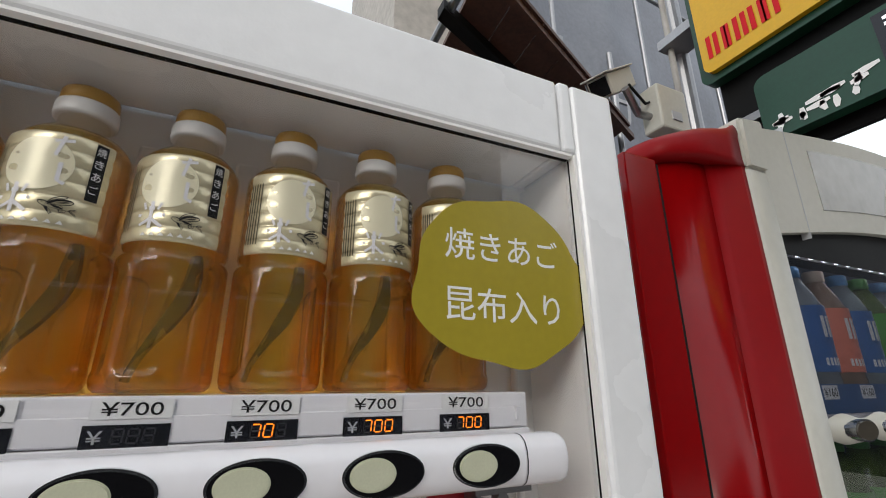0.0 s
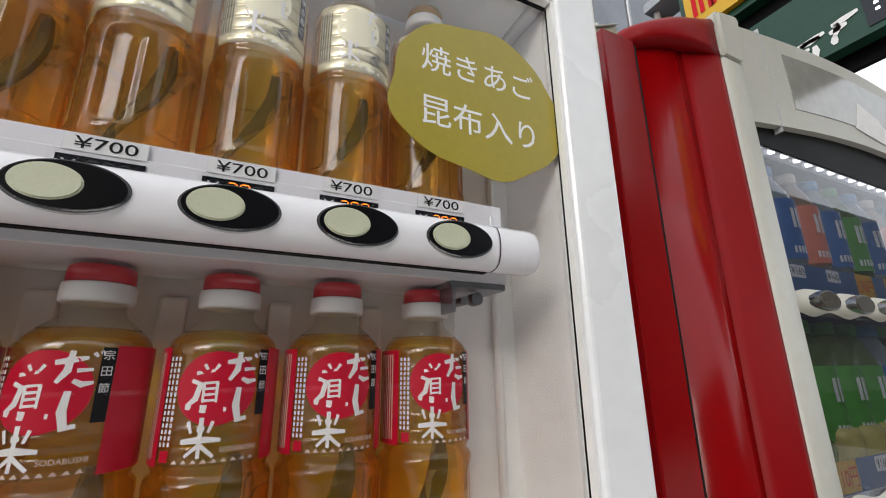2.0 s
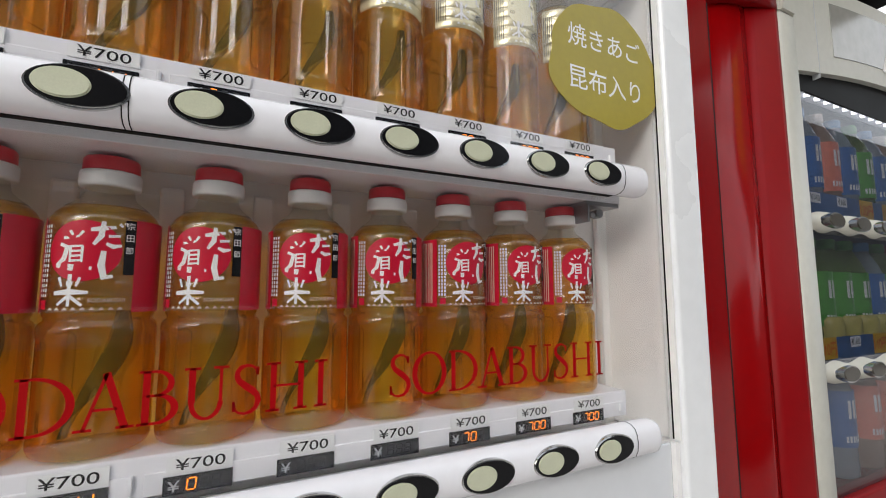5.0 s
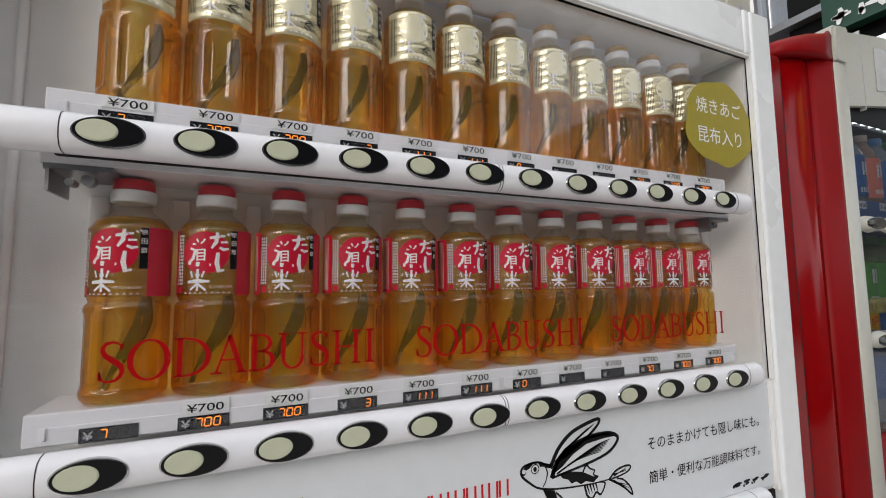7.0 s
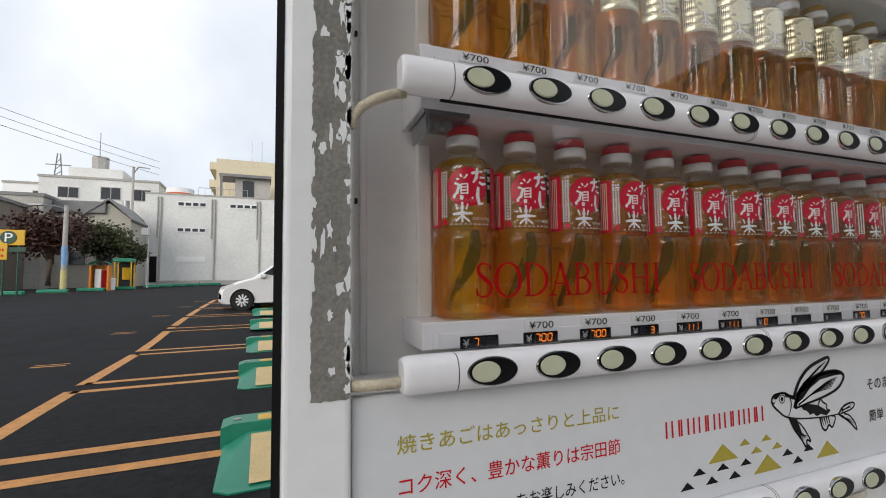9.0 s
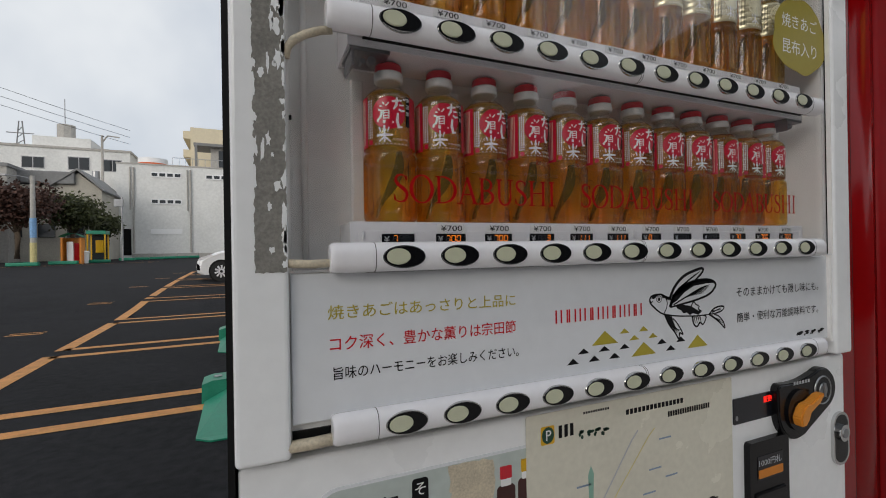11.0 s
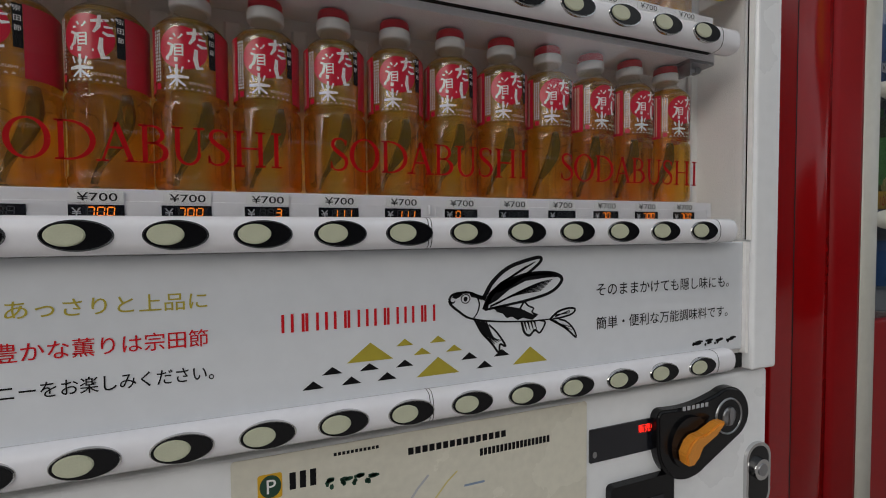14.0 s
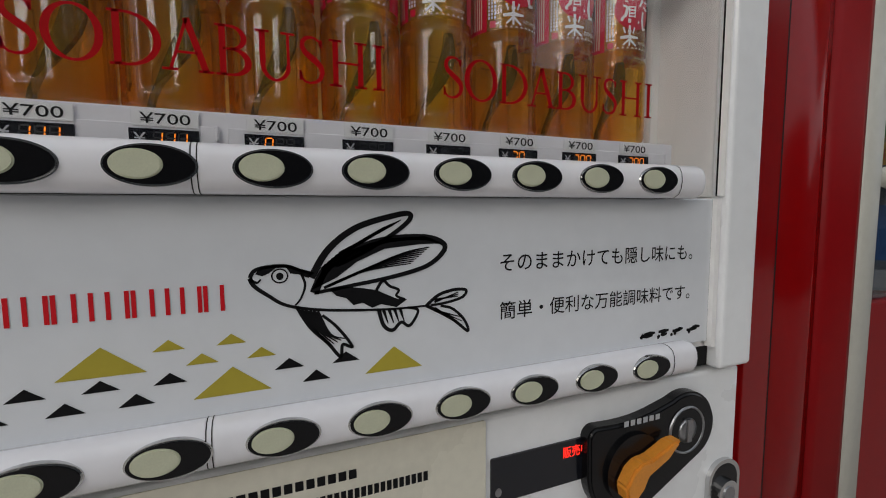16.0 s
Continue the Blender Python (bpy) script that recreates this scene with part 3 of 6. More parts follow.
def serif_word(word, x0, x1, z0, z1, y):
    """Old-style capitals out of thick and thin strokes."""
    h = z1 - z0
    adv = {"S": 0.50, "O": 0.78, "D": 0.76, "A": 0.72, "B": 0.60, "U": 0.74, "H": 0.80, "I": 0.36}
    total = sum(adv[c] for c in word)
    k = (x1 - x0) / total
    bm = bmesh.new()
    T, t = 0.120 * h, 0.050 * h

    def line(p, q, w):
        ribbon(bm, [(X + p[0] * k, z0 + p[1] * h), (X + q[0] * k, z0 + q[1] * h)], [w, w], y)

    def serif(x, z):
        line((x - 0.115, z), (x + 0.115, z), t)

    def arc(cx, cz, rx, rz, a0, a1, wv, wh, n=26):
        pts, ws = [], []
        for i in range(n + 1):
            a = radians(a0 + (a1 - a0) * i / n)
            pts.append((X + (cx + rx * math.cos(a)) * k, z0 + (cz + rz * math.sin(a)) * h))
            ws.append(wh + (wv - wh) * abs(math.cos(a)) ** 1.5)
        ribbon(bm, pts, ws, y)

    X = x0
    for c in word:
        if c == "I":
            line((0.18, 0), (0.18, 1), T)
            serif(0.18, 0.015), serif(0.18, 0.985)
        elif c == "H":
            for q in (0.17, 0.63):
                line((q, 0), (q, 1), T)
                serif(q, 0.015), serif(q, 0.985)
            line((0.17, 0.52), (0.63, 0.52), t)
        elif c == "U":
            line((0.17, 1), (0.17, 0.32), T)
            line((0.59, 1), (0.59, 0.32), t * 1.2)
            serif(0.17, 0.985), serif(0.59, 0.985)
            arc(0.38, 0.32, 0.21, 0.32, 180, 360, T * 0.8, t * 1.3)
        elif c == "A":
            line((0.10, 0), (0.36, 1.02), t * 1.2)
            line((0.35, 1.02), (0.62, 0), T * 1.05)
            line((0.20, 0.36), (0.51, 0.36), t)
            serif(0.10, 0.015), serif(0.62, 0.015)
        elif c == "D":
            line((0.16, 0), (0.16, 1), T)
            arc(0.26, 0.5, 0.44, 0.485, -90, 90, T * 1.1, t)
            line((0.05, 0.985), (0.27, 0.985), t), line((0.05, 0.015), (0.27, 0.015), t)
        elif c == "B":
            line((0.15, 0), (0.15, 1), T)
            arc(0.26, 0.755, 0.22, 0.23, -90, 90, T * 0.9, t)
            arc(0.27, 0.275, 0.27, 0.26, -90, 90, T * 1.1, t)
            line((0.04, 0.985), (0.27, 0.985), t), line((0.04, 0.015), (0.28, 0.015), t), line((0.15, 0.53), (0.27, 0.53), t)
        elif c == "O":
            arc(0.39, 0.5, 0.33, 0.50, 0, 360, T * 1.15, t, 44)
        elif c == "S":
            pts = [(0.41, 0.80), (0.385, 0.91), (0.32, 0.97), (0.24, 0.985), (0.15, 0.955), (0.095, 0.87), (0.09, 0.76), (0.135, 0.66), (0.23, 0.565), (0.33, 0.475),
                   (0.41, 0.37), (0.43, 0.25), (0.395, 0.12), (0.32, 0.04), (0.22, 0.012), (0.13, 0.035), (0.075, 0.10), (0.05, 0.24)]
            ws = [t, t, t, t * 1.2, t * 1.8, T * 0.8, T * 0.9, T, T * 1.15, T * 1.15, T, T * 0.9, T * 0.75, t * 1.6, t * 1.1, t, t, t]
            ribbon(bm, [(X + p * k, z0 + q * h) for p, q in pts], ws, y)
            line((0.41, 0.78), (0.415, 0.95), t), line((0.05, 0.06), (0.05, 0.27), t)
        X += adv[c] * k
    return bm


for x0, x1 in ((0.139, 0.408), (0.457, 0.724), (0.776, 1.043)):
    part("printed_word", serif_word("SODABUSHI", x0, x1, 1.2015, 1.2395, -0.0229), M["sodred"], pane, "crimson serif lettering")
# gold cloud-shaped sticker
pts = []
for k in range(72):
    a = k * math.tau / 72
    w = 1 + 0.035 * math.cos(5 * a + 0.5) + 0.03 * math.cos(3 * a + 1.2) + 0.015 * math.cos(9 * a)
    pts.append((1.068 + 0.0965 * w * math.cos(a), 1.5865 + 0.0810 * w * math.sin(a)))
stick = part("round_sticker", prism(pts, -0.0235, -0.0228), M["goldvinyl"], pane, "olive-gold cloud-shaped sticker with white writing")
part("sticker_writing", text_bm("焼きあご", 1.003, 1.130, 1.602, 1.632, -0.0238), M["whiteink"], stick)
part("sticker_writing", text_bm("昆布入り", 1.004, 1.127, 1.546, 1.577, -0.0238), M["whiteink"], stick)

# ---- the white advertising panel ----
ad = part("advert_panel", box(0.006, 1.150, -0.0250, -0.0205, 0.922, 1.1085, 0.002), M["panel"], vm, "milky white panel with a flying fish drawing and writing")
part("panel_back", box(0.004, 1.158, -0.017, 0.07, 0.887, 1.1095), M["inner"], vm)
part("panel_edge", box(1.1505, 1.158, -0.030, -0.0205, 0.915, 1.1085), M["inner"], vm)
# black strip fills the gap below the panel in place of its shade
part("dark_slot", box(0.006, 1.157, -0.0205, -0.0172, 0.888, 0.9130), M["rubber"], vm)
YA = -0.0255
for body, x0, x1, z0, z1, mt in (("焼きあごはあっさりと上品に", 0.050, 0.3275, 1.0490, 1.0675, "gold"), ("コク深く、豊かな薫りは宗田節", 0.052, 0.3275, 1.0085, 1.0275, "redink"),
                                 ("旨味のハーモニーをお楽しみください。", 0.056, 0.3320, 0.9720, 0.9885, "ink"), ("そのままかけても隠し味にも。", 0.838, 1.1150, 1.0320, 1.0515, "ink"),
                                 ("簡単・便利な万能調味料です。", 0.8375, 1.1130, 0.9820, 1.0010, "ink")):
    part("panel_writing", text_bm(body, x0, x1, z0, z1, YA), M[mt], ad)


# plain strokes in place of the maker's name
def name_strokes(x0, x1, z0, z1, y, count, w):
    bm = bmesh.new()
    r2 = random.Random(count)
    step = (x1 - x0) / count
    h = z1 - z0
    for i in range(count):
        a = x0 + i * step
        b = a + step * 0.74
        for s in (a, b) if i % 3 else ((a + b) / 2,):
            ribbon(bm, [(s, z0), (s, z1)], [w * 1.4, w * 1.4], y)
    return bm


def brush_strokes(x0, x1, z0, z1, y, cells, seed, w):
    """Loose brush marks, one cluster a cell, in place of a hand-drawn name."""
    bm = bmesh.new()
    r2 = random.Random(seed)
    cw = (x1 - x0)
    ch = (z1 - z0)
    for cx, cz, s in cells:
        ox, oz = x0 + cx * cw, z0 + cz * ch
        for k in range(4):
            vertical = k % 2
            p = (ox + r2.uniform(0.0, 0.35) * s * cw, oz + r2.uniform(0.1, 0.9) * s * ch)
            q = (p[0] + (r2.uniform(-0.1, 0.1) if vertical else r2.uniform(0.4, 0.75)) * s * cw, p[1] + (r2.uniform(-0.8, -0.5) if vertical else r2.uniform(-0.05, 0.15)) * s * ch)
            m = ((p[0] + q[0]) / 2 + r2.uniform(-0.05, 0.05) * s * cw, (p[1] + q[1]) / 2 + r2.uniform(-0.05, 0.05) * s * ch)
            ribbon(bm, [p, m, q], [w * 0.7, w * 1.2, w * 0.6], y)
    return bm


scatter("printed_stroke", name_strokes(0.3965, 0.5875, 1.0155, 1.0365, YA, 12, 0.0022), M["redink"], ad, "red plain strokes")
scatter("printed_stroke", brush_strokes(1.0320, 1.1350, 0.939, 0.963, YA, [(0.0, 0.0, 0.26), (0.27, 0.0, 0.26), (0.52, 0.0, 0.26), (0.77, 0.0, 0.26)], 5, 0.0042), M["ink"], ad, "black brush strokes")
gold_tris = ((0.5012, 0.0282, 0.973, 0.0225), (0.5444, 0.0110, 0.9876, 0.0085), (0.5885, 0.0110, 0.9876, 0.0085), (0.5669, 0.0115, 0.974, 0.0085), (0.6106, 0.0112, 0.974, 0.0083), (0.5884, 0.0290, 0.9455, 0.0230), (0.7248, 0.0275, 0.9460, 0.0225))
black_tris = ((0.4341, 0.0118, 0.947, 0.0095), (0.456, 0.0118, 0.9620, 0.0088), (0.478, 0.0117, 0.9475, 0.0093), (0.4998, 0.0118, 0.9618, 0.0085), (0.5215, 0.0118, 0.9475, 0.0093), (0.5442, 0.0113, 0.9612, 0.0086), (0.6322, 0.0120, 0.9609, 0.0090), (0.6542, 0.0118, 0.947, 0.0094), (0.6802, 0.0120, 0.9602, 0.0092))
for tris, mt in ((gold_tris, "gold"), (black_tris, "ink")):
    for cx, hw, zb, hh in tris:
        part("printed_triangle", prism([(cx - hw, zb), (cx + hw, zb), (cx, zb + hh)], YA, YA + 0.0003), M[mt], ad)


def flying_fish(y, sx=1.0, ox=0.0, oz=0.0):
    """Ink drawing of a flying fish: outline, fins with rays, dark back, eye."""
    bm = bmesh.new()

    def st(pts, w0, w1=None, n=10):
        # a smooth stroke through control points, tapered
        P = [Vector((ox + p[0] * sx, oz + p[1] * sx * (1.0 if p[1] > 0 else 1.28))) for p in pts]
        out = []
        for i in range(len(P) - 1):
            a, b, c, d = P[max(i - 1, 0)], P[i], P[i + 1], P[min(i + 2, len(P) - 1)]
            for k in range(n):
                t = k / n
                out.append(0.5 * ((2 * b) + (c - a) * t + (2 * a - 5 * b + 4 * c - d) * t * t + (3 * b - a - 3 * c + d) * t ** 3))
        out.append(P[-1])
        m = len(out)
        ws = [2.0 * sx * (w0 + ((w0 if w1 is None else w1) - w0) * i / (m - 1)) for i in range(m)]
        ribbon(bm, out, ws, y)

    def fill(pts):
        bmesh.ops.triangulate(bm, faces=[bm.faces.new([bm.verts.new((ox + p[0] * sx, y, oz + p[1] * sx * (1.0 if p[1] > 0 else 1.28))) for p in pts])])

    # head and body, drawn in thousandths of a metre, nose at the origin
    st([(0, 0), (4, 6), (16, 8.5), (28, 8), (38, 4), (48, 1)], 1.6, 1.2)
    st([(0, 0), (3, -5), (12, -11), (28, -19), (60, -24), (110, -27), (146, -27)], 1.8, 0.9)
    st([(0, -1), (5, -3), (8, -1)], 1.2, 0.6)
    fill([(8, 8), (17, 9.5), (28, 9), (38, 5), (47, 1), (44, -2), (36, 1), (30, 2), (27, 7), (19, 7), (14, 3), (9, 1), (4, 3)])
    st([(38, 2), (41, -6), (38, -14), (33, -19)], 1.1, 0.7)
    for k in range(20):
        a0, a1 = k * math.tau / 20, (k + 1) * math.tau / 20
        ribbon(bm, [(ox + sx * (22 + 6 * math.cos(q)), oz + sx * (0.5 + 5.5 * math.sin(q))) for q in (a0, a1)], [sx * 1.2] * 2, y)
    fill([(22 + 2.8 * math.cos(q * 0.524), 0.5 + 2.8 * math.sin(q * 0.524)) for q in range(12)])
    # dark back
    fill([(60, -10), (72, -9), (88, -11), (100, -13), (118, -20), (128, -21), (118, -26), (104, -23), (96, -25), (88, -21), (80, -22), (74, -17), (66, -15)])
    st([(100, -13), (106, -7), (112, -11), (120, -14), (118, -18), (126, -21)], 1.4, 1.0)
    # upper wing
    st([(46, -2), (60, 20), (84, 38), (118, 48), (131, 49), (130, 43), (116, 32), (92, 18), (66, 6)], 3.0, 1.6)
    for k in range(6):
        st([(54 + 3 * k, 4 + 2.5 * k), (80 + 6 * k, 22 + 3.0 * k), (108 + 3 * k, 38 + 1.2 * k)], 1.4, 0.4, 5)
    # lower wing, thick leading edge
    st([(48, -12), (58, 4), (80, 18), (110, 27), (146, 28), (164, 21), (160, 11), (144, 1), (112, -5), (76, -9), (48, -12)], 3.6, 1.4)
    fill([(46, -10), (56, 5), (78, 19), (108, 28), (146, 29), (162, 22), (140, 22), (108, 19), (84, 9), (66, -3)])
    for k in range(8):
        st([(56 + 4 * k, -9 + 1.2 * k), (90 + 5 * k, 0.5 + 2.0 * k), (132 + 2.5 * k, 5 + 2.0 * k)], 1.3, 0.4, 5)
    # belly fins
    st([(34, -20), (44, -34), (58, -46), (68, -56), (70, -48), (78, -50), (66, -36), (54, -27)], 1.6, 1.2)
    for k in range(5):
        st([(38 + 3 * k, -22 - 0.5 * k), (48 + 3 * k, -36 - k), (60 + 3 * k, -48 + k)], 1.5, 0.4, 4)
    st([(102, -27), (106, -38), (114, -42), (122, -37), (130, -40), (138, -30), (128, -27)], 1.8, 1.2)
    for k in range(4):
        st([(106 + 5 * k, -27), (110 + 5 * k, -37)], 1.6, 0.4, 2)
    # tail
    st([(146, -27), (158, -20), (174, -17), (186, -18), (182, -23), (166, -26), (150, -27)], 1.6, 1.2)
    st([(146, -27), (160, -33), (174, -40), (188, -49), (184, -40), (172, -31), (160, -28)], 1.6, 1.2)
    for k in range(3):
        st([(154, -25 + k), (178, -19 - 1.5 * k)], 1.0, 0.4, 2)
        st([(154, -29 - k), (182, -44 + 3 * k)], 1.0, 0.4, 2)
    return bm


part("flying_fish_drawing", flying_fish(YA, 0.00105, 0.604, 1.0405), M["ink"], ad, "black ink drawing of a flying fish")

# ---- the lower door with map sheet and coin unit ----
ld = part("lower_door", box(-0.056, 1.2275, -0.044, 0.045, 0.12, 0.8770, 0.005, 3), M["white"], vm, "white lower door with coin unit and a laminated sheet")
lw = part("display_window", prism(rounded(0.030, 0.800, 0.30, 0.8315, 0.03), -0.0455, -0.043), M["panel"], ld, "grey-green lower advert window")
part("window_print", prism(rounded(0.034, 0.796, 0.304, 0.8275, 0.028), -0.0459, -0.0456), mat("pale_green_print", (0.50, 0.56, 0.53), 0.15, var=0.08, scale=5), lw)
part("window_writing", text_bm("卵", 0.108, 0.140, 0.770, 0.806, -0.0463), M["ink"], lw)
part("writing_strip", prism(rounded(0.160, 0.184, 0.66, 0.820, 0.005), -0.0464, -0.046), M["ink"], lw)
part("window_writing", text_bm("そ", 0.164, 0.180, 0.797, 0.814, -0.0467), M["whiteink"], lw)
part("window_writing", text_bm("の", 0.164, 0.180, 0.774, 0.791, -0.0467), M["whiteink"], lw)
part("shaved_fish_picture", prism(ragged([(0.222, 0.70), (0.285, 0.70), (0.290, 0.824), (0.215, 0.826)], 0.008, 0.003), -0.0464, -0.046), M["cream"], lw, "picture of dried fish flakes")
for bx, cm, bz in ((0.293, "redcap", 0.808), (0.330, "yellow", 0.812)):
    bm = bmesh.new()
    prism(rounded(bx, bx + 0.032, 0.62, bz - 0.028, 0.008), -0.0466, -0.046, bm=bm, mi=0)
    prism(rounded(bx + 0.007, bx + 0.025, bz - 0.030, bz - 0.018, 0.002), -0.0468, -0.046, bm=bm, mi=1)
    prism(rounded(bx + 0.006, bx + 0.026, bz - 0.019, bz, 0.002), -0.047, -0.046, bm=bm, mi=2)
    part("bottle_picture", bm, None, lw, "picture of a dark sauce bottle", mats=[mat("dark_sauce_print", (0.05, 0.012, 0.01), 0.3), M["whitecap"], M[cm]])
sheet = part("map_sheet", prism(rounded(0.345, 0.824, 0.42, 0.8755, 0.004), -0.0476, -0.0466), M["paper"], ld, "aged laminated sheet with a small street map")
YS = -0.0480
part("sheet_badge", prism(rounded(0.372, 0.398, 0.826, 0.855, 0.003), YS, -0.0476), M["yellow"], sheet)
part("sheet_badge", prism(ellipse(0.3855, 0.8405, 0.0115, 0.013), YS - 0.0002, -0.0476), M["greenboard"], sheet)
part("sheet_badge", text_bm("P", 0.3815, 0.3915, 0.8325, 0.8485, YS - 0.0005), M["whiteink"], sheet)
scatter("printed_bar", bars_bm(0.406, 0.440, 0.832, 0.852, YS, 3, 0.4), M["ink"], sheet)
scatter("printed_stroke", brush_strokes(0.446, 0.512, 0.826, 0.858, YS, [(0.0, 0.0, 0.3), (0.25, 0.0, 0.3), (0.5, 0.0, 0.3), (0.75, 0.0, 0.3)], 8, 0.0045), M["greenboard"], sheet, "green plain strokes")
scatter("printed_bar", bars_bm(0.456, 0.512, 0.862, 0.866, YS, 11, 0.3), M["ink"], sheet)
scatter("printed_bar", bars_bm(0.548, 0.690, 0.846, 0.855, YS, 15, 0.25), M["ink"], sheet)
scatter("printed_bar", bars_bm(0.648, 0.760, 0.826, 0.836, YS, 18, 0.25), M["ink"], sheet)
bm = bmesh.new()
ribbon(bm, [(0.47, 0.68), (0.50, 0.72), (0.56, 0.80), (0.575, 0.815)], [0.003] * 4, YS)
part("map_line", bm, M["greyink"], sheet)
bm = bmesh.new()
ribbon(bm, [(0.48, 0.66), (0.52, 0.71), (0.60, 0.80), (0.615, 0.812)], [0.002] * 4, YS + 0.0001)
part("map_line", bm, mat("pale_yellow_print", (0.72, 0.62, 0.22), 0.4), sheet)
bm = bmesh.new()
for bx, bz in ((0.44, 0.745), (0.60, 0.74), (0.625, 0.79), (0.515, 0.685), (0.64, 0.72), (0.585, 0.70)):
    ribbon(bm, [(bx, bz), (bx + 0.03, bz)], [0.003] * 2, YS)
scatter("map_name", bm, mat("blue_grey_print", (0.22, 0.30, 0.42), 0.4), sheet)
part("map_park", prism([(0.452, 0.70), (0.466, 0.705), (0.464, 0.76), (0.470, 0.775), (0.476, 0.762), (0.474, 0.71), (0.484, 0.695), (0.47, 0.68), (0.448, 0.685)], YS, -0.0476), mat("map_green", (0.25, 0.45, 0.36), 0.4), sheet)
scatter("printed_stroke", brush_strokes(0.63, 0.78, 0.645, 0.69, YS, [(0.0, 0.0, 0.25), (0.3, 0.0, 0.25), (0.55, 0.0, 0.25), (0.8, 0.0, 0.25)], 11, 0.004), M["ink"], sheet)
dp = part("coin_display", prism(rounded(0.831, 0.958, 0.778, 0.829, 0.002), -0.0465, -0.043), M["display"], ld, "black display with red characters")
part("display_writing", text_bm("販売中", 0.9245, 0.9605, 0.8090, 0.8225, -0.0469), M["ledred"], dp)
part("display_sensor", prism(ellipse(0.840, 0.790, 0.004, 0.005, 14), -0.0468, -0.046), M["steel"], dp)
# coin unit: a teardrop housing
out = []
for k in range(31):
    a = radians(-60 + 180 * k / 30)
    out.append((1.098 + 0.050 * math.cos(a), 0.823 + 0.047 * math.sin(a)))
for k in range(1, 8):
    u = k / 8
    out.append((1.066 + (0.955 - 1.066) * u, 0.862 - 0.006 * math.sin(u * 3.14) + (0.852 - 0.862) * u))
for k in range(9):
    a = radians(90 + 90 * k / 8)
    out.append((0.953 + 0.014 * math.cos(a), 0.838 + 0.014 * math.sin(a)))
for k in range(17):
    a = radians(185 + 120 * k / 16)
    out.append((1.006 + 0.066 * math.cos(a), 0.796 + 0.066 * math.sin(a)))
bm = prism(out, -0.060, -0.043)
bmesh.ops.bevel(bm, geom=[e for e in bm.edges if abs(e.verts[0].co.y + 0.060) < 1e-5 and abs(e.verts[1].co.y + 0.060) < 1e-5], offset=0.004, segments=3, affect='EDGES')
cu = part("coin_unit", bm, M["black"], ld, "glossy black coin unit with an orange return lever")
part("dial", cyl((1.006, -0.0595, 0.793), (1.006, -0.0645, 0.793), 0.043, seg=40), M["black"], cu, smooth=False)
lev = bmesh.new()
lp = [(0.978, 0.768), (0.990, 0.766), (1.003, 0.778), (1.010, 0.792), (1.040, 0.806), (1.062, 0.826), (1.046, 0.826), (1.012, 0.812), (0.998, 0.812), (0.985, 0.804), (0.974, 0.786)]
prism(lp, -0.083, -0.064, bm=lev)
bmesh.ops.bevel(lev, geom=list(lev.edges), offset=0.003, segments=2, affect='EDGES')
part("return_lever", lev, M["knob"], cu, "orange return lever")
ring = bmesh.new()
for r0, r1, y0, mi in ((0.0315, 0.028, -0.0625, 0),):
    n = 40
    va = [[ring.verts.new((1.095 + r * math.cos(k * math.tau / n), yy, 0.822 + r * math.sin(k * math.tau / n))) for k in range(n)] for r, yy in ((r0, -0.0595), (r0 - 0.001, y0), (r1 + 0.001, y0), (r1, -0.0595))]
    for a, b in zip(va, va[1:]):
        for k in range(n):
            ring.faces.new((a[k], a[(k + 1) % n], b[(k + 1) % n], b[k]))
part("coin_ring", ring, M["steel"], cu, smooth=True)
part("coin_cup", cyl((1.095, -0.0600, 0.822), (1.095, -0.0615, 0.822), 0.0275, seg=36), M["black"], cu)
part("coin_slot", box(1.091, 1.099, -0.066, -0.061, 0.808, 0.838, 0.001), M["steel"], cu)
part("coin_shine", cyl((1.095, -0.061, 0.822), (1.095, -0.0635, 0.822), 0.018, 0.010, seg=30), M["steel"], cu, smooth=True)
part("unit_writing", bars_bm(0.99, 1.05, 0.846, 0.853, -0.0603, 6, 0.3), M["greyink"], cu)
# banknote slot
bs = part("banknote_unit", prism(rounded(0.863, 0.990, 0.53, 0.738, 0.008), -0.056, -0.043), M["black"], ld, "black banknote slot")
part("note_panel", prism(rounded(0.886, 0.968, 0.66, 0.708, 0.002), -0.0568, -0.0555), M["display"], bs)
part("note_writing", text_bm("1000円札", 0.890, 0.962, 0.687, 0.702, -0.0572), M["greyink"], bs)
part("note_arrow", box(0.888, 0.966, -0.0585, -0.0565, 0.664, 0.681, 0.001), M["orangebox"], bs)
part("note_mouth", box(0.878, 0.976, -0.060, -0.055, 0.600, 0.636, 0.003), M["black"], bs)
# lock
lk = part("lock_plate", prism(rounded(1.169, 1.232, 0.625, 0.746, 0.029, 8), -0.0500, -0.043), M["chrome"], ld, "chrome oblong door lock")
part("lock_recess", prism(rounded(1.175, 1.226, 0.631, 0.740, 0.024, 8), -0.0504, -0.0499), M["black"], lk)
part("lock_core", cyl((1.2005, -0.0500, 0.700), (1.2005, -0.057, 0.700), 0.019, seg=24), M["chrome"], lk)
part("key_hole", cyl((1.2005, -0.0570, 0.700), (1.2005, -0.0585, 0.700), 0.011, seg=18), M["steel"], lk)
bevelled("collecting_slot", (0.15, 0.72, -0.052, -0.042, 0.18, 0.28), M["black"], ld, 0.004)

cu.location = (0.012, 0, -0.0085)
ld.location = (0, 0.026, 0)

# ---- bottles ----
H0 = 0.228


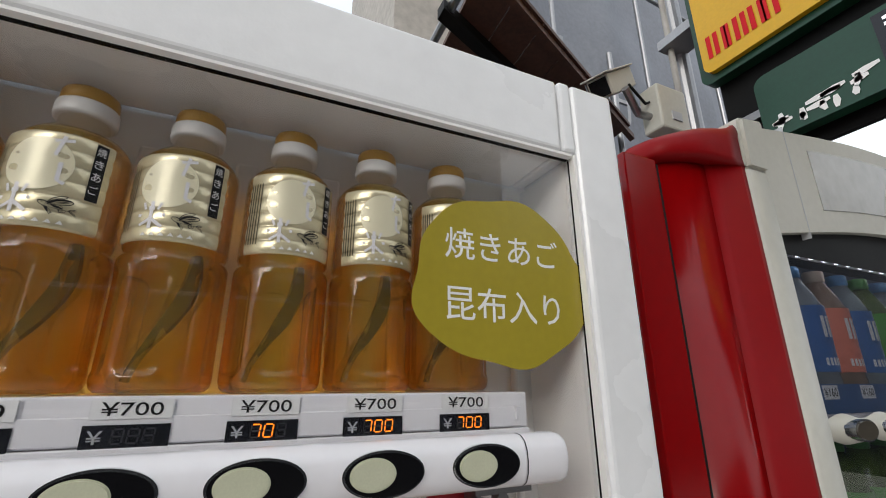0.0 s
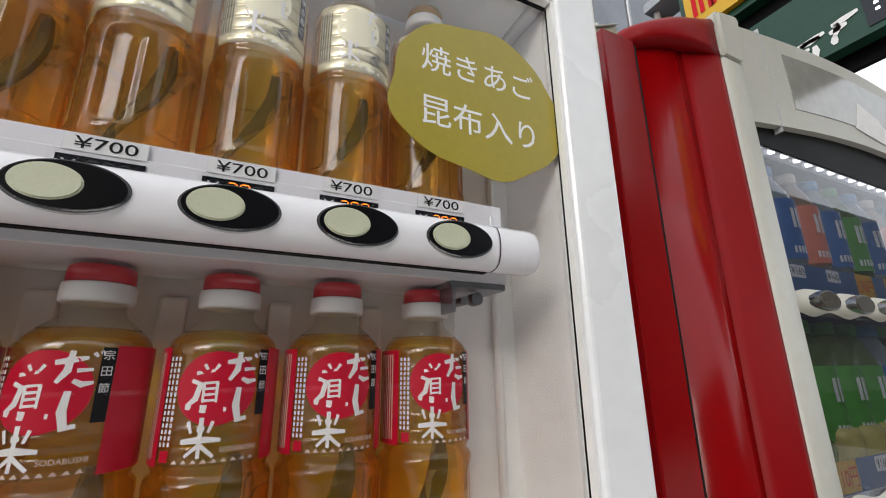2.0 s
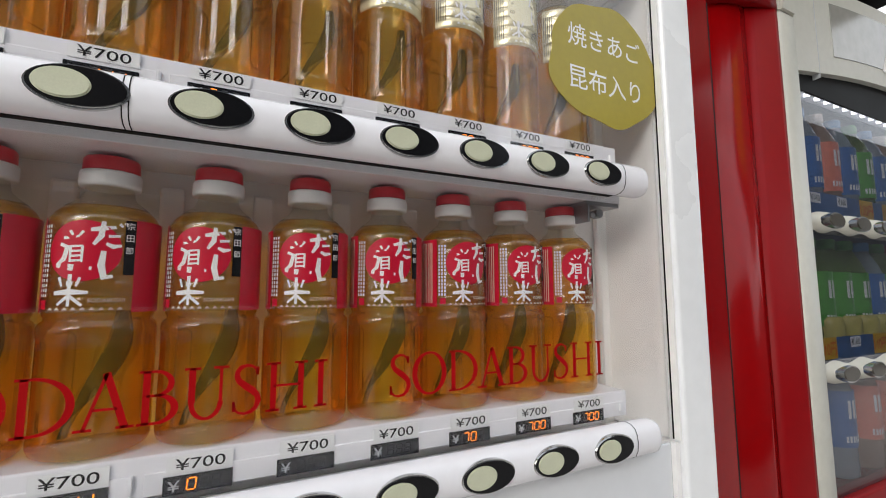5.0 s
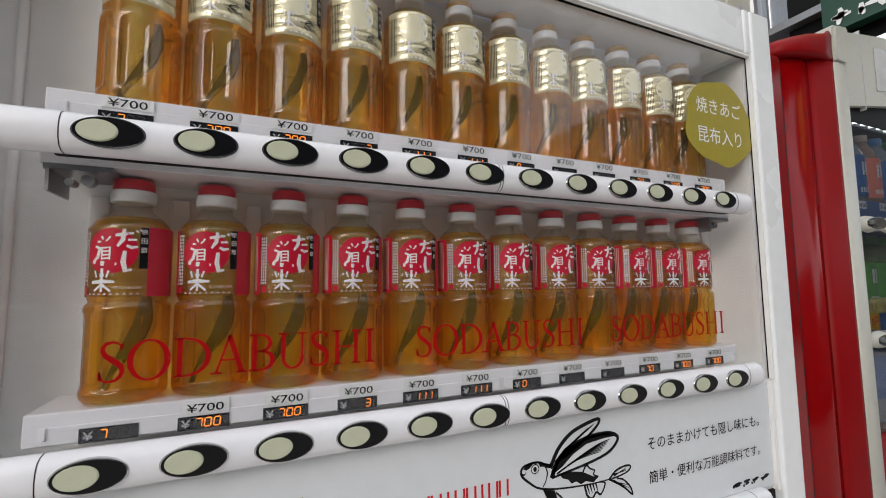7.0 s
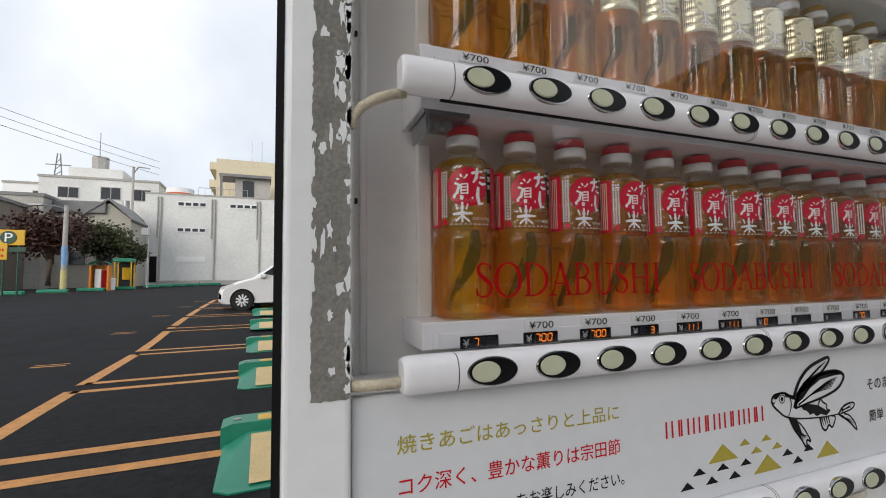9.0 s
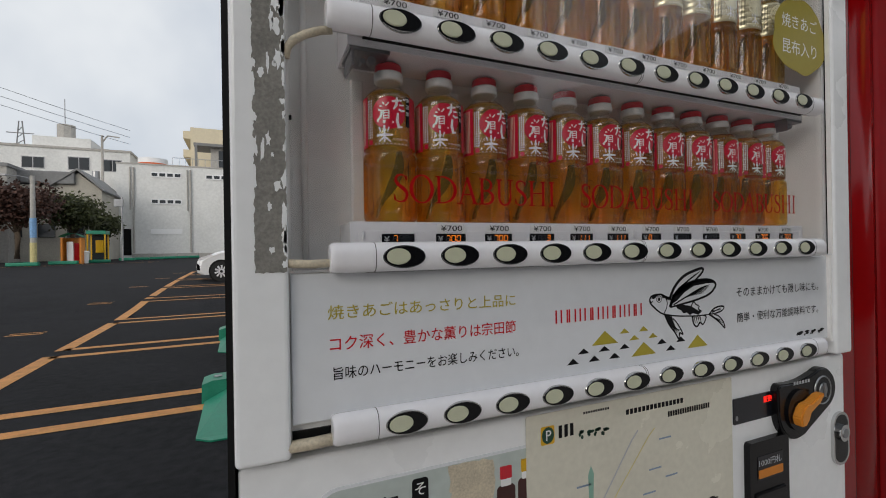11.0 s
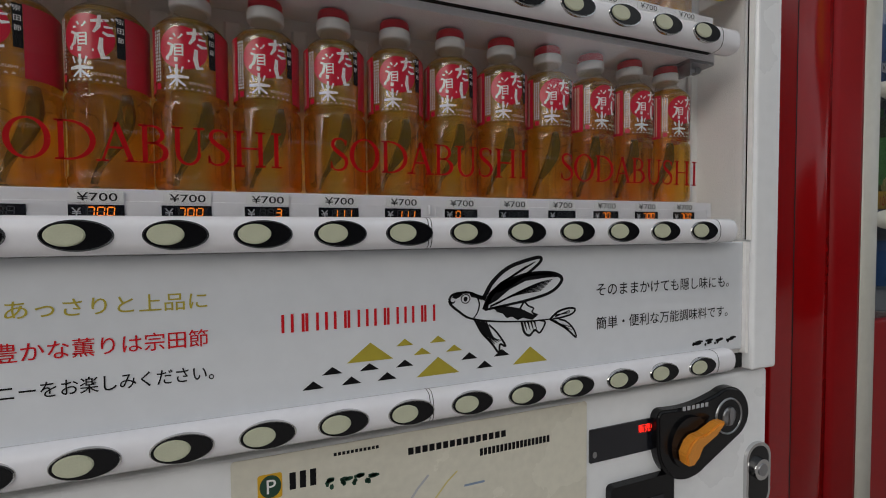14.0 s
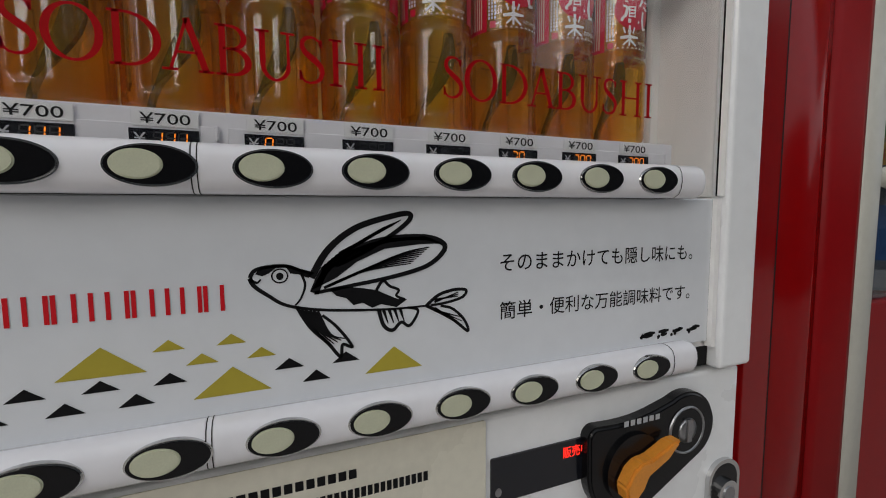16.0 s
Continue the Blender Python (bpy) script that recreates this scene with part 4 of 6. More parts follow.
def dent(a, z, r):
    """Six upright grip panels pressed into the lower half."""
    if 0.014 < z < 0.102:
        s = (a * 6 / math.tau + 0.5) % 1.0
        u = abs(s - 0.5) * 2
        vx, vz = max(0, u - 0.30) / 0.30, max(0, abs(z - 0.056) - 0.031) / 0.012
        d = math.hypot(vx, vz)
        e = min(1, max(0, (1.0 - d) / 0.18))
        return r - 0.0042 * e * e * (3 - 2 * e)
    return r


BODY = [(0.020, 0.0035), (0.0275, 0.0008), (0.0315, 0.001), (0.0345, 0.004), (0.0355, 0.008)]
BODY += [(0.0357, 0.008 + 0.002 * k) for k in range(1, 48)]
BODY += [(0.0355, 0.1055), (0.0345, 0.1085), (0.0325, 0.1105), (0.0322, 0.1125), (0.0333, 0.1145)]
STOCK = BODY + [(0.0338, 0.118)] + [(0.0338 - 0.0008 * (k % 2), 0.118 + 0.0085 * k / 2) for k in range(1, 15)] + [(0.0332, 0.181), (0.031, 0.186), (0.026, 0.191)]


def bottle(name, upper, m, group, label):
    b = root(name, m, label, "bottle", group)
    bm = lathe(STOCK, 96, dent)
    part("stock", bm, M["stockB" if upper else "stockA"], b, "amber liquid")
    bm = lathe([(0.0262, 0.1912), (0.0205, 0.1955), (0.0165, 0.1995), (0.0155, 0.203), (0.0155, 0.2075)], 32)
    part("neck", bm, M["pet"], b, "clear plastic neck")
    ringp = [(0.0170, 0.2065), (0.0192, 0.2070), (0.0196, 0.209), (0.0196, 0.2165), (0.0190, 0.2180), (0.0170, 0.2182)]
    part("cap_ring", lathe(ringp, 36), M["whitecap"], b, "white plastic ring")
    knurl = [(0.0175, 0.2183), (0.0182, 0.2188), (0.0180, 0.227), (0.0170, 0.2288), (0.0140, 0.2292)]
    part("cap", lathe(knurl, 72, lambda a, z, r: r + (0.00022 * math.sin(a * 36) if r > 0.0172 else 0)), M["goldcap" if upper else "redcap"], b, "gold screw cap" if upper else "red screw cap")
    # dried fish hanging in the stock
    f = bmesh.new()
    pts = []
    for k in range(13):
        u = k / 12
        pts.append((0.013 - 0.026 * u + 0.006 * math.sin(u * 5.0), 0.117 - 0.108 * u))
    ws = [0.004 + (0.008 if upper else 0.0115) * math.sin(math.pi * min(1, (k / 12) * 1.15 + 0.1)) for k in range(13)]
    ribbon(f, pts, ws, 0.0)
    for e in bmesh.ops.extrude_face_region(f, geom=list(f.faces))["geom"]:
        if isinstance(e, bmesh.types.BMVert):
            e.co.y += 0.006
    part("dried_fish", f, M["fish"], b, "dried fish steeped in the stock")
    R = 0.0344
    if not upper:
        ribs = bmesh.new()
        nx, nz = 44, 48
        vs = [[ribs.verts.new((-0.036 + 0.072 * i / nx, -0.0011 * abs(math.sin(math.pi * 6 * j / nz)) ** 0.4, 0.1165 + 0.0665 * j / nz)) for i in range(nx + 1)] for j in range(nz + 1)]
        for j in range(nz):
            for i in range(nx):
                ribs.faces.new((vs[j][i], vs[j][i + 1], vs[j + 1][i + 1], vs[j + 1][i]))
        part("label_film", bend(ribs, R - 0.0012), M["bronzefilm"], b, "ribbed bronze-gold label film", smooth=True)
        side = bend(grid_patch(0.0285, 0.072, 0.1165, 0.181, 0, 16, 1), R + 0.0003)
        lab = part("label_side", side, M["labelred"], b, "red label side", smooth=True)
        part("label_side", bend(grid_patch(-0.075, -0.034, 0.1165, 0.181, 0, 16, 1), R + 0.0003), M["labelred"], b, "red label side with small print", smooth=True)
        part("label_print", bend(bars_bm(-0.056, -0.038, 0.120, 0.178, -0.0002, 7, 0.5), R + 0.0003), M["labelpink"], lab)
        disc = bmesh.new()
        c = disc.verts.new((-0.002, 0, 0.158))
        n = 36
        rings = [[disc.verts.new((-0.002 + 0.0225 * q * math.cos(k * math.tau / n), 0, 0.158 + 0.0205 * q * math.sin(k * math.tau / n))) for k in range(n)] for q in (0.33, 0.67, 1)]
        for k in range(n):
            disc.faces.new((c, rings[0][k], rings[0][(k + 1) % n]))
            for a, d in zip(rings, rings[1:]):
                disc.faces.new((a[k], d[k], d[(k + 1) % n], a[(k + 1) % n]))
        dd = part("label_disc", bend(disc, R + 0.0004), M["labelred"], b, "round red print", smooth=True)
        strokes = bmesh.new()
        S = lambda pts, w: ribbon(strokes, [(p[0] * 0.001, 0.001 * p[1]) for p in pts], [w * 0.00125 * q for q in ([0.8] + [1.15] * (len(pts) - 2) + [0.6])], 0)
        # white brush marks, two columns
        S([(2, 172), (8, 173), (16, 174.5)], 2.4), S([(9, 178), (8, 168), (4, 162)], 2.6), S([(12, 168), (19, 168.5)], 2.2), S([(11, 163), (15, 161), (20, 162)], 2.2), S([(18, 177), (20, 175)], 2), S([(21, 178), (23, 176)], 2)
        S([(10, 158), (9, 148), (11, 140), (16, 141)], 3.0)
        S([(-14, 166), (-4, 167.5)], 2), S([(-16, 162), (-11, 160), (-13, 152), (-18, 148)], 2.4), S([(-18, 148), (-8, 146.5), (4, 146)], 3.0)
        for k in range(4):
            S([(-9, 160.5 - 3.2 * k), (-1.5, 161 - 3.2 * k)], 1.6)
        S([(-9, 161), (-9, 150)], 1.8), S([(-2, 161), (-2, 150)], 1.8), S([(-10, 171), (-8, 168)], 2), S([(-2, 171), (-4, 168)], 2)
        S([(-18, 129.5), (-8, 130.5), (3, 130)], 2.6), S([(-8, 142), (-8, 121)], 2.6), S([(-8, 128), (-15, 122)], 2.2), S([(-8, 128), (0, 121.5)], 2.4), S([(-15, 140), (-13, 134)], 2), S([(-2, 140), (-4, 134)], 2), S([(-10, 136), (-6, 136)], 3)
        part("label_strokes", bend(strokes, R + 0.0006), M["whiteink"], b, "white brush strokes")
        bs_ = part("label_strip", bend(grid_patch(0.0215, 0.0285, 0.142, 0.180, 0, 4, 1), R + 0.0006), M["ink"], b, "black upright strip")
        for j, ch in enumerate("宗田節"):
            part("strip_writing", bend(text_bm(ch, 0.0225, 0.0275, 0.1735 - 0.0085 * j, 0.1785 - 0.0085 * j, 0), R + 0.0008), M["whiteink"], bs_)
        sp_ = bmesh.new()
        for cx in (-0.0325, -0.0295, -0.0265):
            for j in range(15):
                zz = 0.127 + 0.0033 * j
                sp_.faces.new([sp_.verts.new((x, 0, z)) for x, z in ((cx, zz), (cx + 0.0016, zz), (cx + 0.0016, zz + 0.0022), (cx, zz + 0.0022))])
        part("small_print", bend(sp_, R + 0.0006), M["whiteink"], b)
        part("small_print", bend(text_bm("SODABUSHI", 0.003, 0.024, 0.1235, 0.1262, 0), R + 0.0006), M["labelpink"], b)
        tri = bmesh.new()
        for k in range(9):
            xx = -0.022 + 0.0052 * k
            tri.faces.new([tri.verts.new((u, 0, w)) for u, w in ((xx, 0.1185), (xx + 0.0036, 0.1185), (xx + 0.0018, 0.1205))])
        part("label_triangles", bend(tri, R + 0.0006), M["labelpink"], b)
        part("small_seal", bend(grid_patch(-0.031, -0.025, 0.119, 0.125, 0, 3, 1), R + 0.0006), M["labelred"], b)
    else:
        ribs = bmesh.new()
        nx, nz = 40, 72
        vs = [[ribs.verts.new((-0.036 + 0.072 * i / nx, -0.0014 * abs(math.sin(math.pi * 6 * j / nz)) ** 0.35, 0.117 + 0.064 * j / nz)) for i in range(nx + 1)] for j in range(nz + 1)]
        for j in range(nz):
            for i in range(nx):
                ribs.faces.new((vs[j][i], vs[j][i + 1], vs[j + 1][i + 1], vs[j + 1][i]))
        part("label_foil", bend(ribs, R), M["goldfilm"], b, "ribbed gold metallic label", smooth=True)
        for xa, xb in ((-0.072, -0.036), (0.036, 0.072)):
            part("label_side", bend(grid_patch(xa, xb, 0.117, 0.181, 0, 14, 1), R), M["film"], b, smooth=True)
        part("label_print", bend(bars_bm(-0.036, -0.024, 0.124, 0.172, 0, 5, 0.6), R + 0.0017), M["fish"], b)
        st_ = part("label_strip", bend(grid_patch(0.0255, 0.033, 0.139, 0.179, 0, 4, 1), R + 0.0017), M["ink"], b, "dark upright strip")
        for j, ch in enumerate("焼きあご"):
            part("strip_writing", bend(text_bm(ch, 0.0265, 0.032, 0.171 - 0.009 * j, 0.177 - 0.009 * j, 0), R + 0.0020), M["silver"], st_)
        disc = bmesh.new()
        n = 30
        ring0 = [disc.verts.new((-0.002 + 0.019 * math.cos(k * math.tau / n), 0, 0.158 + 0.018 * math.sin(k * math.tau / n))) for k in range(n)]
        ring1 = [disc.verts.new((-0.002 + 0.009 * math.cos(k * math.tau / n), 0, 0.158 + 0.009 * math.sin(k * math.tau / n))) for k in range(n)]
        c = disc.verts.new((-0.002, 0, 0.158))
        for k in range(n):
            disc.faces.new((ring0[k], ring0[(k + 1) % n], ring1[(k + 1) % n], ring1[k]))
            disc.faces.new((c, ring1[k], ring1[(k + 1) % n]))
        part("label_disc", bend(disc, R + 0.0016), M["goldpale"], b, "pale round print", smooth=True)
        strokes = bmesh.new()
        S = lambda pts, w: ribbon(strokes, [(p[0] * 0.001, 0.001 * p[1]) for p in pts], [w * 0.001] * len(pts), 0)
        S([(-18, 134), (0, 134.5)], 2.2), S([(-9, 144), (-9, 125)], 2.4), S([(-9, 132), (-16, 127)], 2), S([(-9, 132), (-1, 126)], 2.2), S([(-15, 143), (-13, 138)], 1.8), S([(-3, 143), (-5, 138)], 1.8), S([(-11, 139), (-7, 139)], 2.6)
        S([(4, 174), (14, 176)], 2.2), S([(9, 178), (6, 164)], 2.2), S([(10, 160), (10, 148), (14, 146)], 2.4)
        part("label_strokes", bend(strokes, R + 0.0018), M["silver"], b, "silver brush strokes")
        part("label_fish", bend(flying_fish(0, 0.000105, 0.004, 0.133), R + 0.0019), M["ink"], b, "small dark fish drawing")
        tri = bmesh.new()
        for k in range(6):
            xx = -0.014 + 0.0058 * k
            tri.faces.new([tri.verts.new((q[0], 0, q[1])) for q in ((xx, 0.120), (xx + 0.004, 0.120), (xx + 0.002, 0.1225))])
        part("label_triangles", bend(tri, R + 0.0018), M["whiteink"], b)
    # settle every part to the bottle's true girth and waist
    for ob in b.children_recursive:
        for v in ob.data.vertices:
            z = v.co.z
            v.co = (v.co.x * 1.082, v.co.y * 1.082, z * 0.90 if z < 0.1125 else 0.10125 + (z - 0.1125) * 1.112)
    return b


rb = random.Random(21)
first = {}
for row, (zb, name) in enumerate(((1.4865, "gold_capped_bottle"), (1.1760, "red_capped_bottle"))):
    for i in range(12):
        pos = pose(0.1505 + 0.0800 * i + rb.uniform(-0.0005, 0.0005), 0.031, zb, 0, 0, rb.uniform(-9, 9) - (6 if row else 2))
        if row not in first:
            first[row] = bottle(name, row == 0, pos, "bottles on the %s shelf" % ("upper" if row == 0 else "lower"),
                                "clear bottle of amber stock with ribbed gold label and gold cap" if row == 0 else "clear bottle of amber stock with red round label and red cap")
        else:
            copy_thing(first[row], pos)

# ---- the red and ivory vending machine ----
rm = root("drinks_machine", STAND.copy(), "red and ivory drinks vending machine with lit display rows", "vending machine")
part("cabinet", box(1.30, 2.64, 0.125, 0.75, 0.08, 1.80, 0.006), M["red"], rm, "red enamelled cabinet")
part("cabinet_edge", box(1.31, 1.363, 0.035, 0.1245, 0.08, 1.80, 0.004), M["red"], rm)
part("side_flange", box(1.300, 1.3635, 0.022, 0.0345, 0.09, 1.805, 0.002), M["red"], rm)
# black fillers stand for the shade inside the open door gap
part("door_gap", box(1.3638, 1.40, 0.090, 0.1245, 0.10, 1.79), M["rubber"], rm)
part("door_gasket", box(1.3638, 1.3695, 0.0245, 0.0895, 0.10, 1.80), M["rubber"], rm)
for fx in (1.46, 2.44):
    part("foot", box(fx - 0.03, fx + 0.03, 0.1, 0.16, 0.0, 0.085, 0.004), M["steel"], rm)


def column(pts, z0, z1, name, material, label=""):
    """An upright moulding from its plan outline."""
    bm = bmesh.new()
    a = [bm.verts.new((x, y, z0)) for x, y in pts]
    b = [bm.verts.new((x, y, z1)) for x, y in pts]
    n = len(pts)
    for k in range(n):
        f = bm.faces.new((a[k], a[(k + 1) % n], b[(k + 1) % n], b[k]))
        f.smooth = True
    bm.faces.new(a[::-1])
    bm.faces.new(b)
    return part(name, bm, material, rm, label)


def curve_plan(x0, y0, x1, y1, n=10, bulge=0.5):
    return [(x0 + (x1 - x0) * (1 - math.cos(k / n * math.pi / 2)), y0 + (y1 - y0) * math.sin(k / n * math.pi / 2)) for k in range(n + 1)]


column(curve_plan(1.398, 0.022, 1.4265, -0.045) + [(1.4265, 0.02)], 0.10, 1.815, "door_column", M["red"], "rounded glossy red door edge")
column([(1.427, -0.046), (1.430, -0.052), (1.439, -0.066), (1.441, -0.066), (1.441, 0.02), (1.427, 0.02)], 0.10, 1.815, "door_moulding", M["redmatt"], "matt red moulding")
column([(1.4415, -0.066), (1.445, -0.070), (1.478, -0.070), (1.482, -0.066), (1.482, 0.02), (1.4415, 0.02)], 0.10, 1.812, "door_border", M["ivory"], "ivory door border")
# moulded cap at the column's head
bm = bmesh.new()
sec = [(0.006, 0.0), (-0.003, 0.003), (-0.005, 0.010), (-0.004, 0.022), (0.0, 0.034), (0.007, 0.046), (0.016, 0.056), (0.030, 0.063)]
rings = []
base = curve_plan(1.394, 0.024, 1.441, -0.068, 12) + [(1.441, 0.03), (1.400, 0.03)]
for inset, dz in sec:
    rings.append([bm.verts.new((x + inset * (1.0 if x < 1.43 else 0.4), y + inset * 0.5, 1.8155 + dz + (0.55 if dz > 0.012 else 0.0) * max(0, x - 1.394))) for x, y in base])
n = len(base)
for a, b in zip(rings, rings[1:]):
    for k in range(n):
        f = bm.faces.new((a[k], a[(k + 1) % n], b[(k + 1) % n], b[k]))
        f.smooth = True
bm.faces.new(rings[0][::-1])
bm.faces.new(rings[-1])
part("column_cap", bm, M["redmatt"], rm, "rounded red moulded cap")
bm = prism([(1.4415, 1.8135), (1.486, 1.8135), (1.500, 1.905), (1.492, 1.917), (1.446, 1.908)], -0.072, 0.03)
bmesh.ops.bevel(bm, geom=list(bm.edges), offset=0.006, segments=2, affect='EDGES')
part("border_cap", bm, M["ivory"], rm)
# curved header
hd = bmesh.new()
n = 24
x0, x1 = 1.4825, 2.52
low, top = [], []
for k in range(n + 1):
    u = k / n
    x = x0 + (x1 - x0) * u
    top.append((x, 1.905 + 0.055 * math.sin(math.pi * u)))
    low.append((x, 1.715 + 0.055 * math.sin(math.pi * u)))
prism(low + top[::-1], -0.062, 0.04, bm=hd)
bmesh.ops.bevel(hd, geom=[e for e in hd.edges if e.calc_length() > 0.06 and abs(e.verts[0].co.y - e.verts[1].co.y) < 1e-5], offset=0.004, segments=2, affect='EDGES')
header = part("header", hd, M["ivory"], rm, "ivory arched header")
part("header_joint", box(1.575, 1.5765, -0.0628, 0.0, 1.72, 1.93), M["greyink"], header)
wn_ = []
for k in range(n + 1):
    u = 0.15 + 0.72 * k / n
    wn_.append((x0 + (x1 - x0) * u, 1.872 + 0.055 * math.sin(math.pi * u)))
for k in range(n, -1, -1):
    u = 0.15 + 0.72 * k / n
    wn_.append((x0 + (x1 - x0) * u, 1.755 + 0.055 * math.sin(math.pi * u)))
part("header_window", prism(wn_, -0.0632, -0.058), mat("dusky_header_window", (0.30, 0.29, 0.26), 0.12, var=0.15, scale=3), header, "dusky glossy header window")
part("header_print", prism([(1.86, 1.80), (1.90, 1.87), (1.98, 1.85), (2.04, 1.81), (1.98, 1.79)], -0.0638, -0.063), mat("faded_picture", (0.65, 0.62, 0.58), 0.3, var=0.2, scale=20), header)
part("lower_front", box(1.4825, 2.52, -0.06, 0.04, 0.10, 0.93, 0.004), M["redmatt"], rm, "red lower front")
part("hood_panel", prism([(1.484, 1.690), (2.468, 1.690)] + [(min(x, 2.468), z + 0.004) for x, z in low[::-1]], -0.0495, -0.0485), M["rubber"], rm, "black panel under the header")
part("right_border", box(2.47, 2.52, -0.062, 0.04, 0.932, 1.714, 0.004), M["ivory"], rm)
part("display_back", box(1.484, 2.468, 0.112, 0.12, 0.932, 1.755), mat("blue_display_back", (0.03, 0.06, 0.14), 0.5, var=0.2, scale=6), rm, "blue printed display backing")
part("display_ceiling", box(1.484, 2.468, -0.043, 0.0995, 1.7122, 1.7155), M["black"], rm)
part("light_hood", box(1.4835, 2.468, -0.043, 0.005, 1.694, 1.712), M["black"], rm)
pn = part("display_pane", box(1.4835, 2.468, -0.048, -0.045, 0.932, 1.712), M["tinted"], rm)
pn.visible_shadow = False
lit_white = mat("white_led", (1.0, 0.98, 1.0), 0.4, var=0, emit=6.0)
strip = part("light_strip", box(1.50, 2.46, 0.02, 0.05, 1.705, 1.711), M["bar"], rm, "row of small white lights")
for k in range(24):
    part("light_dot", cyl((1.515 + 0.04 * k, 0.03, 1.7048), (1.515 + 0.04 * k, 0.03, 1.700), 0.006, seg=10), lit_white, strip)


def scallop_bar(z):
    """Ivory bar with bulges round each oval button."""
    bm = bmesh.new()
    n = 10 * 12
    rings = []
    for k in range(n + 1):
        x = 1.486 + 0.982 * k / n
        s = 0.5 - 0.5 * math.cos((x - 1.502) / 0.104 * math.tau)
        yy, hh = -0.052 - 0.018 * s, 0.013 + 0.008 * s
        rings.append([bm.verts.new((x, y, z + dz)) for y, dz in ((-0.05, hh), (yy, hh * 0.7), (yy - 0.004, 0), (yy, -hh * 0.7), (-0.05, -hh))])
    for a, b in zip(rings, rings[1:]):
        for k in range(4):
            f = bm.faces.new((a[k], b[k], b[k + 1], a[k + 1]))
            f.smooth = True
    bmesh.ops.recalc_face_normals(bm, faces=list(bm.faces))
    return bm


lens = mat("brown_button_lens", (0.07, 0.06, 0.045), 0.12, var=0.1)
bmb = bmesh.new()
prism(ellipse(0, 0, 0.030, 0.0150, 24), -0.002, 0.012, bm=bmb, mi=0)
prism(ellipse(0, 0, 0.027, 0.0125, 24), -0.0035, 0.0, bm=bmb, mi=1)
BTN2 = bpy.data.meshes.new("oval_button")
bmb.to_mesh(BTN2)
bmb.free()
BTN2.materials.append(M["chrome"])
BTN2.materials.append(lens)
blue_strip = mat("blue_price_strip", (0.05, 0.13, 0.30), 0.4, var=0.1, scale=20)
for r, z in enumerate((1.430, 1.150)):
    bar = part("scallop_bar", scallop_bar(z), M["ivory"], rm, "ivory scalloped button bar")
    for i in range(9):
        share("oval_button", BTN2, bar, pose(1.554 + 0.104 * i, -0.0735, z))
    ps = part("price_strip", box(1.485, 2.467, -0.040, -0.035, z + 0.020, z + 0.062, 0.001), blue_strip, rm, "blue price strip")
    for i in range(9):
        xx = 1.554 + 0.104 * i
        if i % 4 in (2, 3) or r == 1 and i == 0:
            tg = part("price_tag", box(xx - 0.030, xx + 0.030, -0.043, -0.0405, z + 0.022, z + 0.062), M["yellow"], ps, "yellow price card")
            part("price_text", text_bm("130円" if (i + r) % 2 == 0 else "110円", xx - 0.027, xx + 0.027, z + 0.028, z + 0.053, -0.0434), M["redink"], tg)
        else:
            tg = part("price_tag", box(xx - 0.020, xx + 0.020, -0.043, -0.0405, z + 0.040, z + 0.060), M["paperlabel"], ps, "white price card")
            part("price_text", text_bm("¥160", xx - 0.017, xx + 0.017, z + 0.044, z + 0.056, -0.0434), M["ink"], tg)
    part("shelf_board", box(1.485, 2.467, -0.034, 0.110, z + 0.005, z + 0.02), M["bar"], rm)
# the door front stands in its true plan
PLAN = ((1.394, 1.372), (1.398, 1.376), (1.4265, 1.462), (1.441, 1.527), (1.482, 1.580), (2.52, 2.635))


def door_x(x):
    for (a, c), (b, d) in zip(PLAN, PLAN[1:]):
        if x <= b:
            return c + (x - a) * (d - c) / (b - a)
    return x + 0.115


for ob in rm.children_recursive:
    if ob.name.split(".")[0] in ("cabinet", "cabinet_edge", "side_flange", "foot", "door_gap", "door_gasket"):
        continue
    if ob.data.users > 1:
        ob.location.x = door_x(ob.location.x)
        ob.location.y += 0.060
        continue
    solid = ob.name.split(".")[0] in ("door_column", "door_moulding", "door_border", "column_cap", "border_cap")
    for v in ob.data.vertices:
        w = 1.0 if solid else min(1.0, max(0.0, (0.022 - v.co.y) / 0.067))
        v.co.y += w * 0.060
        v.co.x = door_x(v.co.x)
# three rows of drinks
PETB = [(0.022, 0.003), (0.029, 0.0), (0.0325, 0.004), (0.033, 0.02), (0.0318, 0.03), (0.033, 0.04), (0.0318, 0.05), (0.033, 0.06), (0.0318, 0.075), (0.033, 0.09), (0.033, 0.135), (0.031, 0.152), (0.024, 0.172), (0.016, 0.188), (0.0128, 0.196), (0.0128, 0.2)]
drinks = {
    "water": ("clear", (0.62, 0.72, 0.80), (0.05, 0.16, 0.42), (0.10, 0.32, 0.62), "clear water bottle with a blue label"),
    "tea": ("tea", (0.28, 0.42, 0.08), (0.10, 0.34, 0.06), (0.10, 0.38, 0.08), "green tea bottle with a green label"),
    "juice": ("juice", (0.75, 0.55, 0.42), (0.80, 0.24, 0.16), (0.75, 0.62, 0.5), "peach drink bottle with a pink label"),
    "navy": ("navy", (0.03, 0.07, 0.24), (0.04, 0.10, 0.32), (0.02, 0.04, 0.14), "navy blue sports drink bottle"),
    "brown": ("brown", (0.10, 0.03, 0.015), (0.35, 0.02, 0.05), (0.30, 0.02, 0.04), "dark barley tea bottle with a maroon label"),
}
KIT = {}


